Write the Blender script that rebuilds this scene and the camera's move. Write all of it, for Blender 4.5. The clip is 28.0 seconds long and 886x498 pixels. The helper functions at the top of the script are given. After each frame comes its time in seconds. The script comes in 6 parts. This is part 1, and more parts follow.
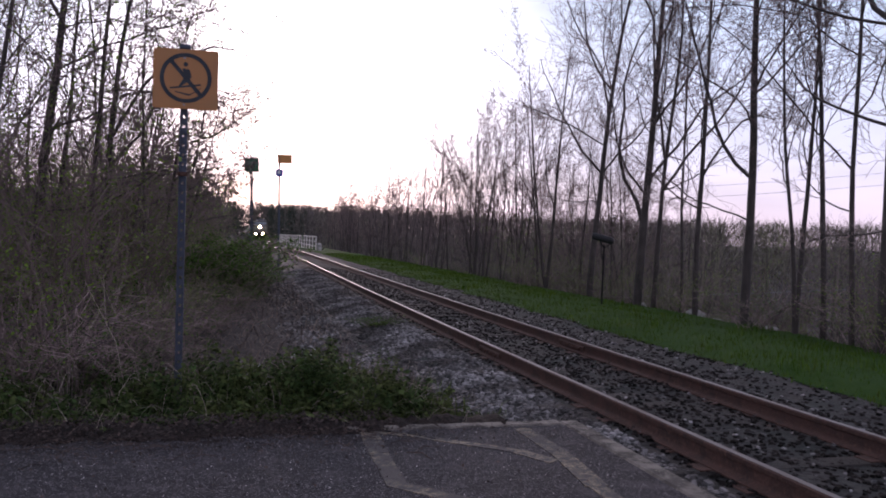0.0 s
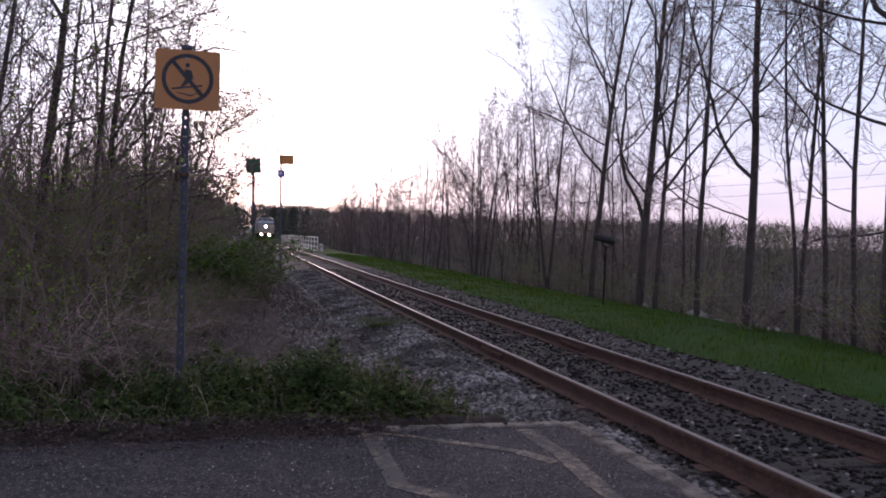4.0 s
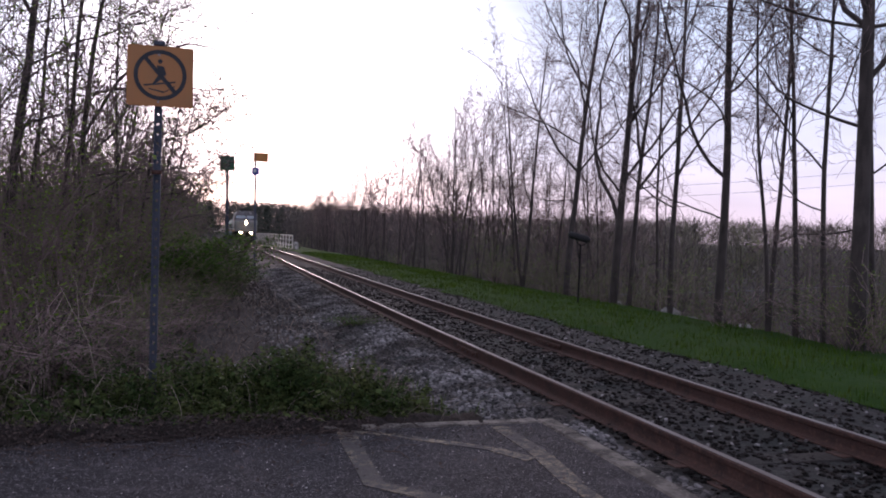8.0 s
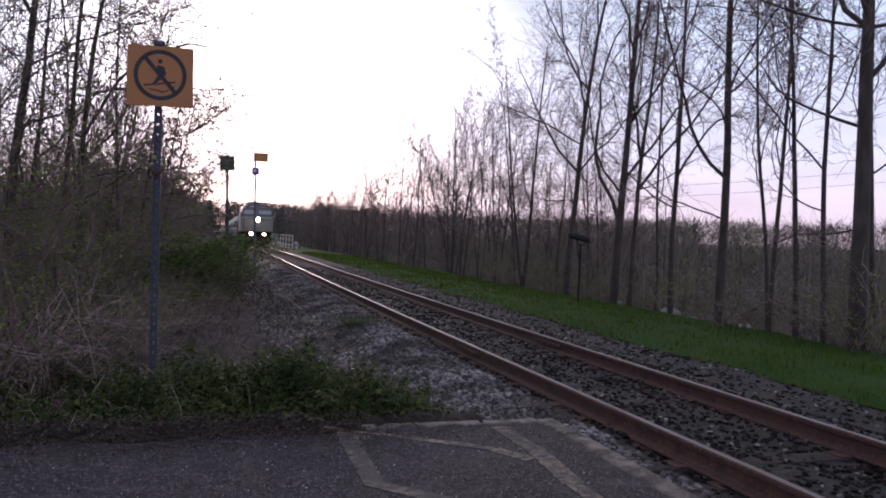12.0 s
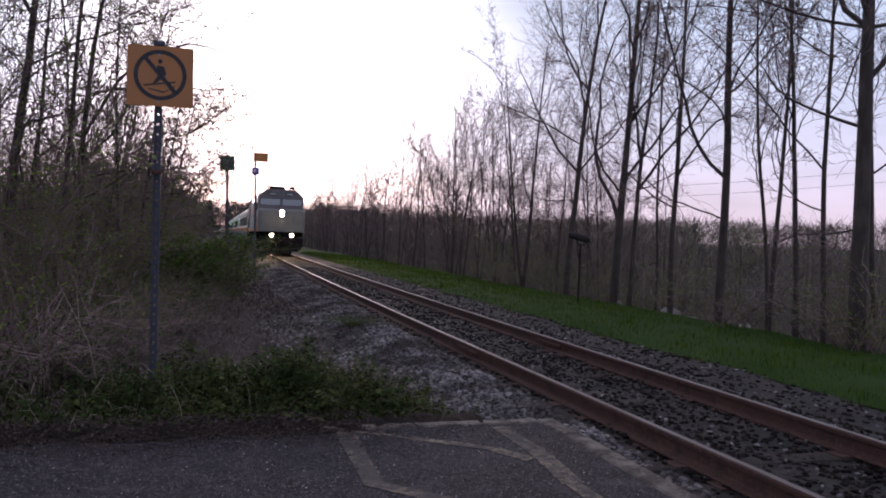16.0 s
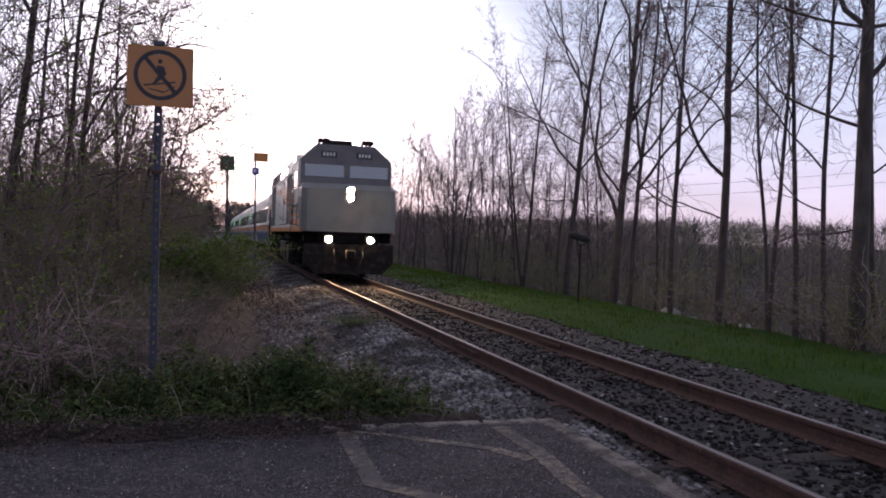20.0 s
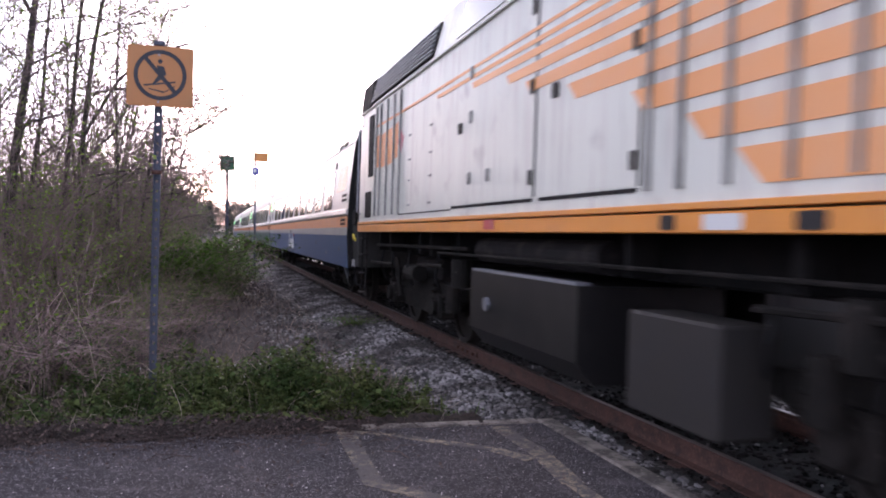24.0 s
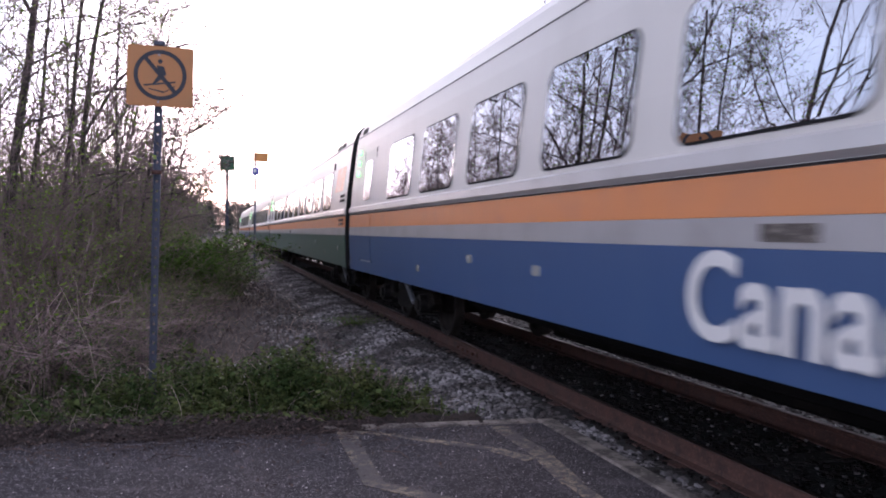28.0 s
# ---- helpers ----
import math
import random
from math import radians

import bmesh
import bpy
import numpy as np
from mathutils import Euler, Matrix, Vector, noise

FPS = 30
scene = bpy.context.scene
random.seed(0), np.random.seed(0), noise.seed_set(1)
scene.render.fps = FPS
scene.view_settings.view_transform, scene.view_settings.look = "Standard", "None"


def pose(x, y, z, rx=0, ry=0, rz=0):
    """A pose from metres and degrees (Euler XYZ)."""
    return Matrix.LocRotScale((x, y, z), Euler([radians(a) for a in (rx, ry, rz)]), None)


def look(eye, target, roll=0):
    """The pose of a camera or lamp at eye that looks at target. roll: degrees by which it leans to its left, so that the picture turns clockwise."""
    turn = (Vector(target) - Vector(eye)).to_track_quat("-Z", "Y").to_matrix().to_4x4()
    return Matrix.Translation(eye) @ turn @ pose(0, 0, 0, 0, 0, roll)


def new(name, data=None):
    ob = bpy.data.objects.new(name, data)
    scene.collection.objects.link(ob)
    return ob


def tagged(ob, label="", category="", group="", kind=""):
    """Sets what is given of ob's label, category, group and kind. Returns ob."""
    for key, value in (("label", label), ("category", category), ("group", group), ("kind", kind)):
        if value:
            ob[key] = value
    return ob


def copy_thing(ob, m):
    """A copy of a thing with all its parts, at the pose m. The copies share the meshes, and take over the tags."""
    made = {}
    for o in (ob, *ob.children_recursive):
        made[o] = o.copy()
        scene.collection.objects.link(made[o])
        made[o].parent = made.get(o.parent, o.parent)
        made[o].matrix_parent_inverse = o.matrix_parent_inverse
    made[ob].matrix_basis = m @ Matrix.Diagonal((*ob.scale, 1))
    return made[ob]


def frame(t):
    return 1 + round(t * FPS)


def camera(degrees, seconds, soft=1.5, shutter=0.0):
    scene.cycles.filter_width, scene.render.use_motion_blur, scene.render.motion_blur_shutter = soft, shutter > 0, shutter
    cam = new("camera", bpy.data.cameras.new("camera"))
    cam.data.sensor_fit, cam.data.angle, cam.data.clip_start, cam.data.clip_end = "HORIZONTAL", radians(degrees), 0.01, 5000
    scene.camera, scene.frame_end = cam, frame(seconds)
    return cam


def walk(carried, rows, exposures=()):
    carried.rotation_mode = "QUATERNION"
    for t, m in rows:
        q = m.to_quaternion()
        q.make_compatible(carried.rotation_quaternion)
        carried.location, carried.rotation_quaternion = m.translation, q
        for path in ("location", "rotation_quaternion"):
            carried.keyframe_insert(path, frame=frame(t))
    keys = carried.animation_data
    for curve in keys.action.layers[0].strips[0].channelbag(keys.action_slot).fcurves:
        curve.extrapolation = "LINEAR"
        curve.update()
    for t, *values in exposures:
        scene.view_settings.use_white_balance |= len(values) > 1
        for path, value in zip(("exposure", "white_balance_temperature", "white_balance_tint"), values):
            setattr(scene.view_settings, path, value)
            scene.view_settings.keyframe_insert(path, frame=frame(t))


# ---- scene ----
# The camera stands on a tripod on the platform and is nudged once.
CAM_EYE = (0.0, 0.0, 1.454)


def aim(heading, pitch, roll):
    h, p = radians(heading), radians(pitch)
    x, y, z = CAM_EYE
    return look(CAM_EYE, (x + math.sin(h) * math.cos(p), y + math.cos(h) * math.cos(p), z + math.sin(p)), roll)


cam = camera(58.53, 28.0, soft=1.9, shutter=0.5)
REST = (16.754, -0.763, 1.86)
walk(cam, [
    (0.0, aim(15.10, -0.73, 1.86)), (3.5, aim(15.10, -0.73, 1.86)), (4.5, aim(14.70, -0.62, 1.86)),
    (5.5, aim(14.235, -0.58, 1.80)), (6.0, aim(14.235, -0.58, 1.80)), (6.5, aim(15.08, -0.57, 1.80)),
    (7.0, aim(16.86, -0.72, 1.95)), (7.5, aim(16.82, -0.80, 1.72)), (7.8, aim(*REST)), (8.2, aim(*REST)),
    (28.0, aim(*REST))],
    exposures=[(t, e, k, 30) for t, e, k in ((0.0, 0.36, 6250), (12.5, 0.31, 6250), (15.0, 0.14, 6300), (18.0, 0.12, 6300), (20.0, 0.17, 6250), (21.5, 0.38, 6250), (23.5, 1.75, 6400), (25.0, 1.75, 6400), (26.5, 1.6, 6300), (28.0, 1.45, 6300))])

# Dusk light: the sun is at the horizon behind the train, the sky does the rest.
SUN_HEADING, SUN_HEIGHT = 3.0, 6.0
world = bpy.data.worlds.new("dusk_sky")
scene.world = world
world.use_nodes = True


def sky_nodes(tree):
    n, l = tree.nodes, tree.links
    n.clear()
    out = n.new("ShaderNodeOutputWorld")
    back = n.new("ShaderNodeBackground")
    sky = n.new("ShaderNodeTexSky")
    sky.sky_type, sky.sun_disc = "NISHITA", False
    sky.sun_elevation, sky.sun_rotation = radians(SUN_HEIGHT), radians(SUN_HEADING)
    sky.air_density, sky.dust_density, sky.ozone_density = 0.8, 0.8, 0.5
    back.inputs["Strength"].default_value = 0.15
    # thin lilac veil of cloud
    co = n.new("ShaderNodeTexCoord")
    mp = n.new("ShaderNodeMapping")
    mp.inputs["Scale"].default_value = (2.0, 2.0, 11.0)
    no = n.new("ShaderNodeTexNoise")
    no.inputs["Scale"].default_value, no.inputs["Detail"].default_value = 1.6, 5.0
    ramp = n.new("ShaderNodeValToRGB")
    ramp.color_ramp.elements[0].position, ramp.color_ramp.elements[1].position = 0.35, 0.75
    ramp.color_ramp.elements[0].color, ramp.color_ramp.elements[1].color = (0.985,) * 3 + (1,), (1.0,) * 3 + (1,)
    mix = n.new("ShaderNodeMixRGB")
    hue = n.new("ShaderNodeValToRGB")
    hue.color_ramp.elements[0].position, hue.color_ramp.elements[1].position = 0.0, 0.30
    hue.color_ramp.elements[0].color, hue.color_ramp.elements[1].color = (0.485, 0.42, 0.455, 1), (0.375, 0.485, 0.59, 1)
    e2 = hue.color_ramp.elements.new(0.11)
    e2.color = (0.40, 0.425, 0.50, 1)
    e3 = hue.color_ramp.elements.new(0.65)
    e3.color = (0.40, 0.40, 0.42, 1)
    bright = n.new("ShaderNodeVectorMath")
    bright.operation = "SCALE"
    # streaks of cloud, a little lighter and darker
    streak = n.new("ShaderNodeMapRange")
    for key, value in (("From Min", 0.35), ("From Max", 0.70), ("To Min", 9.0), ("To Max", 11.8)):
        streak.inputs[key].default_value = value
    l.new(no.outputs["Fac"], streak.inputs["Value"])
    # a veiled sky is brighter overhead than at the horizon
    over = n.new("ShaderNodeMapRange")
    over.interpolation_type = "SMOOTHSTEP"
    for key, value in (("From Min", 0.25), ("From Max", 0.95), ("To Min", 1.0), ("To Max", 1.1)):
        over.inputs[key].default_value = value
    lift = n.new("ShaderNodeMath")
    lift.operation = "MULTIPLY"
    l.new(streak.outputs["Result"], lift.inputs[0])
    l.new(over.outputs["Result"], lift.inputs[1])
    l.new(lift.outputs["Value"], bright.inputs["Scale"])
    # the veil is bright and thick towards the horizon and thins out overhead
    sep = n.new("ShaderNodeSeparateXYZ")
    low = n.new("ShaderNodeMapRange")
    low.interpolation_type = "SMOOTHSTEP"
    for key, value in (("From Min", -0.1), ("From Max", 0.75), ("To Min", 1.0), ("To Max", 0.4)):
        low.inputs[key].default_value = value
    veil = n.new("ShaderNodeMath")
    veil.operation = "MULTIPLY"
    l.new(co.outputs["Generated"], sep.inputs["Vector"])
    l.new(sep.outputs["Z"], low.inputs["Value"])
    l.new(sep.outputs["Z"], over.inputs["Value"])
    l.new(sep.outputs["Z"], hue.inputs["Fac"])
    l.new(hue.outputs["Color"], bright.inputs[0])
    l.new(bright.outputs["Vector"], mix.inputs["Color2"])
    l.new(ramp.outputs["Color"], veil.inputs[0])
    l.new(low.outputs["Result"], veil.inputs[1])
    l.new(co.outputs["Generated"], mp.inputs["Vector"])
    l.new(mp.outputs["Vector"], no.inputs["Vector"])
    l.new(no.outputs["Fac"], ramp.inputs["Fac"])
    l.new(veil.outputs["Value"], mix.inputs["Fac"])
    l.new(sky.outputs["Color"], mix.inputs["Color1"])
    # the glow round the set sun
    aim_ = n.new("ShaderNodeVectorMath")
    aim_.operation = "DOT_PRODUCT"
    aim_.inputs[1].default_value = (math.sin(radians(SUN_HEADING)), math.cos(radians(SUN_HEADING)), 0.1)
    halo = n.new("ShaderNodeMapRange")
    halo.interpolation_type = "SMOOTHSTEP"
    for key, value in (("From Min", 0.93), ("From Max", 1.0), ("To Min", 1.0), ("To Max", 2.6)):
        halo.inputs[key].default_value = value
    scale = n.new("ShaderNodeVectorMath")
    scale.operation = "SCALE"
    l.new(co.outputs["Generated"], aim_.inputs[0])
    l.new(aim_.outputs["Value"], halo.inputs["Value"])
    l.new(mix.outputs["Color"], scale.inputs[0])
    l.new(halo.outputs["Result"], scale.inputs["Scale"])
    l.new(scale.outputs["Vector"], back.inputs["Color"])
    l.new(back.outputs["Background"], out.inputs["Surface"])


sky_nodes(world.node_tree)
sun = new("sun", bpy.data.lights.new("sun", "SUN"))
sun.data.energy, sun.data.angle, sun.data.color = 0.6, radians(10), (1.0, 0.8, 0.66)
_a, _e = radians(SUN_HEADING), radians(SUN_HEIGHT)
sun.matrix_world = look((math.sin(_a) * 300, math.cos(_a) * 300, 300 * math.tan(_e)), (0, 0, 0))


# ---- materials ----
def material(name, base, rough=0.8, metal=0.0, spots=(), bump=0.0, bump_scale=40.0, spec=0.5, island=0.0, obj_random=0.0, coords="Object"):
    """A surface: a base colour, then layers of noise (scale, colour, low, high), relief, and a shade that varies from piece to piece."""
    m = bpy.data.materials.new(name)
    m.use_nodes = True
    n, l = m.node_tree.nodes, m.node_tree.links
    b = n["Principled BSDF"]
    b.inputs["Roughness"].default_value, b.inputs["Metallic"].default_value = rough, metal
    b.inputs["Specular IOR Level"].default_value = spec
    co = n.new("ShaderNodeTexCoord")
    rgb = n.new("ShaderNodeRGB")
    rgb.outputs[0].default_value = (*base, 1)
    colour = rgb.outputs[0]
    for scale, tint, low, high in spots:
        no = n.new("ShaderNodeTexNoise")
        if isinstance(scale, tuple):
            mp = n.new("ShaderNodeMapping")
            mp.inputs["Scale"].default_value = scale
            l.new(co.outputs[coords], mp.inputs["Vector"])
            l.new(mp.outputs["Vector"], no.inputs["Vector"])
            no.inputs["Scale"].default_value = 1.0
        else:
            l.new(co.outputs[coords], no.inputs["Vector"])
            no.inputs["Scale"].default_value = scale
        no.inputs["Detail"].default_value = 6.0
        ramp = n.new("ShaderNodeMapRange")
        ramp.inputs["From Min"].default_value, ramp.inputs["From Max"].default_value = low, high
        mix = n.new("ShaderNodeMixRGB")
        mix.inputs["Color2"].default_value = (*tint, 1)
        l.new(no.outputs["Fac"], ramp.inputs["Value"])
        l.new(ramp.outputs["Result"], mix.inputs["Fac"])
        l.new(colour, mix.inputs["Color1"])
        colour = mix.outputs["Color"]
    for amount, node, socket in ((island, "ShaderNodeNewGeometry", "Random Per Island"), (obj_random, "ShaderNodeObjectInfo", "Random")):
        if amount:
            g = n.new(node)
            r = n.new("ShaderNodeMapRange")
            r.inputs["To Min"].default_value, r.inputs["To Max"].default_value = 1 - amount, 1 + amount
            hsv = n.new("ShaderNodeHueSaturation")
            l.new(g.outputs[socket], r.inputs["Value"])
            l.new(r.outputs["Result"], hsv.inputs["Value"])
            l.new(colour, hsv.inputs["Color"])
            colour = hsv.outputs["Color"]
    l.new(colour, b.inputs["Base Color"])
    if bump:
        no = n.new("ShaderNodeTexNoise")
        no.inputs["Scale"].default_value, no.inputs["Detail"].default_value = bump_scale, 8.0
        bp = n.new("ShaderNodeBump")
        bp.inputs["Strength"].default_value, bp.inputs["Distance"].default_value = bump, 0.02
        l.new(co.outputs[coords], no.inputs["Vector"])
        l.new(no.outputs["Fac"], bp.inputs["Height"])
        l.new(bp.outputs["Normal"], b.inputs["Normal"])
    return m


def leafy(name, base, tint, island=0.5):
    """Young leaves and grass: light passes through them."""
    m = material(name, base, 0.75, spots=((3.0, tint, 0.4, 0.65),), island=island, coords="Object", spec=0.1)
    n, l = m.node_tree.nodes, m.node_tree.links
    b = n["Principled BSDF"]
    tr = n.new("ShaderNodeBsdfTranslucent")
    mx = n.new("ShaderNodeMixShader")
    mx.inputs[0].default_value = 0.5
    l.new(b.inputs["Base Color"].links[0].from_socket, tr.inputs["Color"])
    l.new(b.outputs[0], mx.inputs[1])
    l.new(tr.outputs[0], mx.inputs[2])
    l.new(mx.outputs[0], n["Material Output"].inputs["Surface"])
    return m


def glowing(name, colour, strength):
    m = material(name, (0.8, 0.8, 0.8), 0.3)
    b = m.node_tree.nodes["Principled BSDF"]
    b.inputs["Emission Color"].default_value, b.inputs["Emission Strength"].default_value = (*colour, 1), strength
    return m


M_SOIL = material("soil", (0.042, 0.031, 0.028), 0.95, spots=((0.6, (0.062, 0.047, 0.042), 0.4, 0.7), (9.0, (0.018, 0.014, 0.012), 0.42, 0.6), (30.0, (0.085, 0.066, 0.058), 0.6, 0.7)), bump=0.8, bump_scale=18)
M_DIRT = material("damp_leaf_dirt", (0.026, 0.018, 0.016), 0.95, spots=((2.2, (0.038, 0.027, 0.024), 0.45, 0.65), (22.0, (0.012, 0.009, 0.008), 0.46, 0.6), (60.0, (0.075, 0.055, 0.046), 0.6, 0.7)), bump=1.0, bump_scale=45, spec=0.2)
M_LITTER = material("dead_grass", (0.20, 0.15, 0.125), 0.9, spots=((2.0, (0.10, 0.075, 0.065), 0.4, 0.65),), island=0.7)
M_LEAFMOULD = material("dead_leaf", (0.042, 0.028, 0.024), 0.9, spots=((5.0, (0.085, 0.055, 0.045), 0.45, 0.7),), island=0.8)
M_ASPHALT = material("asphalt", (0.035, 0.030, 0.036), 0.92, spec=0.3, spots=((0.9, (0.027, 0.023, 0.027), 0.38, 0.62), (5.0, (0.066, 0.058, 0.062), 0.52, 0.75), (16.0, (0.022, 0.019, 0.022), 0.56, 0.72), (38.0, (0.12, 0.11, 0.118), 0.57, 0.66), (110.0, (0.28, 0.27, 0.275), 0.59, 0.68)), bump=0.7, bump_scale=120)
M_GRIT = material("pale_grit", (0.30, 0.28, 0.28), 0.85, island=0.8)
M_PAINT = material("worn_line_paint", (0.31, 0.245, 0.165), 0.8, spots=((3.0, (0.062, 0.054, 0.054), 0.40, 0.56), (14.0, (0.05, 0.045, 0.046), 0.46, 0.58), (60.0, (0.07, 0.065, 0.065), 0.47, 0.58)), bump=0.5, bump_scale=120)
M_KERB = material("worn_kerb", (0.23, 0.20, 0.175), 0.9, spots=((6.0, (0.06, 0.052, 0.045), 0.4, 0.6), (2.0, (0.08, 0.068, 0.06), 0.45, 0.6), ((30, 30, 60), (0.26, 0.23, 0.20), 0.55, 0.7)), bump=0.6, bump_scale=60)
M_BALLAST = material("ballast_bed", (0.022, 0.019, 0.018), 0.95, spots=((14.0, (0.058, 0.05, 0.047), 0.5, 0.7), (1.2, (0.02, 0.025, 0.022), 0.45, 0.7)), bump=1.0, bump_scale=22)
M_STONE = material("ballast_stone", (0.22, 0.205, 0.205), 0.8, spots=((1.1, (0.05, 0.042, 0.04), 0.40, 0.58),), island=0.9, bump=0.3, bump_scale=60)
M_STONE_OILY = material("oily_ballast_stone", (0.022, 0.018, 0.017), 0.9, spec=0.15, spots=((1.5, (0.015, 0.012, 0.011), 0.4, 0.65),), island=0.8, bump=0.3, bump_scale=60)
M_RUST = material("rusty_rail_steel", (0.075, 0.033, 0.024), 0.8, spots=((6.0, (0.038, 0.019, 0.015), 0.4, 0.7), (40.0, (0.12, 0.055, 0.038), 0.52, 0.7)), bump=0.3, bump_scale=50)
M_RAILTOP = material("worn_rail_head", (0.27, 0.23, 0.21), 0.42, 1.0, spots=(((20, 1, 20), (0.17, 0.12, 0.10), 0.4, 0.7),))
M_TIE = material("weathered_tie", (0.038, 0.031, 0.028), 0.9, spots=(((30, 2, 30), (0.03, 0.025, 0.022), 0.4, 0.65), (3.0, (0.06, 0.051, 0.046), 0.5, 0.75)), bump=0.7, bump_scale=35, obj_random=0.3)
M_BARK = material("bark", (0.068, 0.053, 0.048), 0.9, spots=(((9, 9, 2), (0.04, 0.032, 0.028), 0.4, 0.65), (1.3, (0.10, 0.082, 0.075), 0.5, 0.75)), bump=0.7, bump_scale=25)
M_TWIG = material("twig_bark", (0.21, 0.145, 0.135), 0.85, spots=((2.0, (0.12, 0.088, 0.078), 0.4, 0.7),))
M_STALK = material("pale_dry_stalk", (0.40, 0.33, 0.27), 0.85, island=0.5)
M_CANE = material("dry_cane", (0.30, 0.215, 0.205), 0.85, spots=((1.7, (0.12, 0.082, 0.078), 0.4, 0.65),), island=0.85)
M_LEAF = leafy("young_leaf", (0.14, 0.235, 0.035), (0.20, 0.28, 0.05))
M_BUSHLEAF = leafy("bush_leaf", (0.055, 0.115, 0.024), (0.10, 0.17, 0.035), island=0.6)
M_WEED = leafy("weed_leaf", (0.048, 0.085, 0.028), (0.10, 0.12, 0.042), island=0.8)
M_GRASS = leafy("grass_blade", (0.036, 0.088, 0.008), (0.078, 0.118, 0.016), island=0.45)
M_TURF = material("turf", (0.02, 0.06, 0.008), 0.95, spots=((5.0, (0.035, 0.075, 0.012), 0.4, 0.7), (0.8, (0.06, 0.07, 0.025), 0.6, 0.85)), spec=0.1, bump=0.9, bump_scale=45)
M_FARWOOD = material("far_wood", (0.13, 0.105, 0.096), 0.95, spots=((0.06, (0.125, 0.135, 0.06), 0.46, 0.7),), island=0.75)
M_SPRUCE = material("spruce", (0.03, 0.042, 0.028), 0.9, island=0.3)
M_POST = material("weathered_post_steel", (0.085, 0.095, 0.13), 0.7, 0.3, spots=((18.0, (0.06, 0.07, 0.095), 0.4, 0.65),), bump=0.15, bump_scale=40)
M_GALV = material("galvanised_steel", (0.33, 0.35, 0.38), 0.5, 0.75, spots=((18.0, (0.24, 0.25, 0.28), 0.4, 0.65),), bump=0.15, bump_scale=40)
M_SIGN = material("faded_amber_sign", (0.43, 0.18, 0.06), 0.6, spots=((4.0, (0.36, 0.165, 0.065), 0.45, 0.75), (30.0, (0.40, 0.18, 0.06), 0.5, 0.7)))
M_AMBER = material("amber_sign", (0.55, 0.23, 0.06), 0.6, spots=((4.0, (0.48, 0.20, 0.06), 0.45, 0.75),))
M_SIGNBACK = material("sign_back", (0.35, 0.36, 0.37), 0.5, 0.6)
M_INK = material("sign_ink", (0.018, 0.02, 0.028), 0.6, spots=((12.0, (0.04, 0.042, 0.05), 0.5, 0.75),))
M_GREEN = material("green_sign", (0.02, 0.11, 0.055), 0.5, spots=((5.0, (0.03, 0.13, 0.07), 0.4, 0.7),))
M_BLUE_SIGN = material("blue_sign", (0.12, 0.14, 0.42), 0.5)
M_WHITE = material("white_paint", (0.64, 0.64, 0.62), 0.55, spots=((6.0, (0.6, 0.59, 0.57), 0.5, 0.8),))
# Lightened: the headlights' light on the railing is put into the paint.
M_FENCE = material("headlit_rail_paint", (0.72, 0.68, 0.62), 0.6, spots=((8.0, (0.33, 0.27, 0.22), 0.5, 0.75),))
M_CONCRETE = material("concrete", (0.34, 0.32, 0.30), 0.9, spots=((2.0, (0.22, 0.2, 0.185), 0.4, 0.7),), bump=0.4)
M_BLACK = material("black_plastic", (0.015, 0.015, 0.017), 0.6)
M_SILVER = material("grey_train_paint", (0.70, 0.70, 0.61), 0.40, 0.0, spots=(((1.2, 1.2, 0.25), (0.60, 0.61, 0.54), 0.45, 0.75), ((7, 7, 0.5), (0.60, 0.56, 0.50), 0.5, 0.72), ((14, 14, 1.2), (0.46, 0.43, 0.38), 0.56, 0.76), (2.2, (0.46, 0.43, 0.39), 0.6, 0.78)), bump=0.05, bump_scale=3)
M_COACH = material("coach_paint", (0.61, 0.59, 0.545), 0.42, 0.0, spots=(((1.0, 1.0, 0.3), (0.54, 0.52, 0.475), 0.5, 0.8),), bump=0.04, bump_scale=2, spec=0.3)
M_BAND = material("coach_grey_band", (0.36, 0.355, 0.35), 0.35, 0.1, spots=((2.0, (0.30, 0.29, 0.28), 0.45, 0.75),))
M_ORANGE = material("orange_train_paint", (0.64, 0.225, 0.07), 0.42, spots=((2.5, (0.57, 0.215, 0.085), 0.45, 0.75),))
M_FADED = material("faded_orange_paint", (0.84, 0.36, 0.13), 0.45, spots=((2.5, (0.78, 0.38, 0.18), 0.45, 0.75),))
M_MOULD = material("pale_grey_moulding", (0.50, 0.49, 0.475), 0.35, 0.1, spots=((2.0, (0.44, 0.43, 0.41), 0.45, 0.75),))
# Shadow lines of the ribs as a darker grey, with mottled grime.
M_RIB = material("grimy_shadow_rib", (0.27, 0.27, 0.25), 0.6, spots=((3.0, (0.11, 0.105, 0.10), 0.45, 0.7),))
M_PALEORANGE = material("pale_orange_paint", (0.74, 0.40, 0.24), 0.4, spots=((2.5, (0.70, 0.44, 0.30), 0.45, 0.75),))
M_BLUE = material("blue_coach_paint", (0.044, 0.092, 0.205), 0.33, spots=(((1.5, 1.5, 0.4), (0.055, 0.105, 0.215), 0.45, 0.75),))
M_COACHGREEN = material("green_coach_paint", (0.035, 0.095, 0.075), 0.33, spots=(((1.5, 1.5, 0.4), (0.05, 0.11, 0.09), 0.45, 0.75),))
M_DARK = material("sooty_steel", (0.015, 0.013, 0.013), 0.85, 0.0, spec=0.2, spots=((5.0, (0.05, 0.043, 0.038), 0.5, 0.75),), bump=0.3, bump_scale=20)
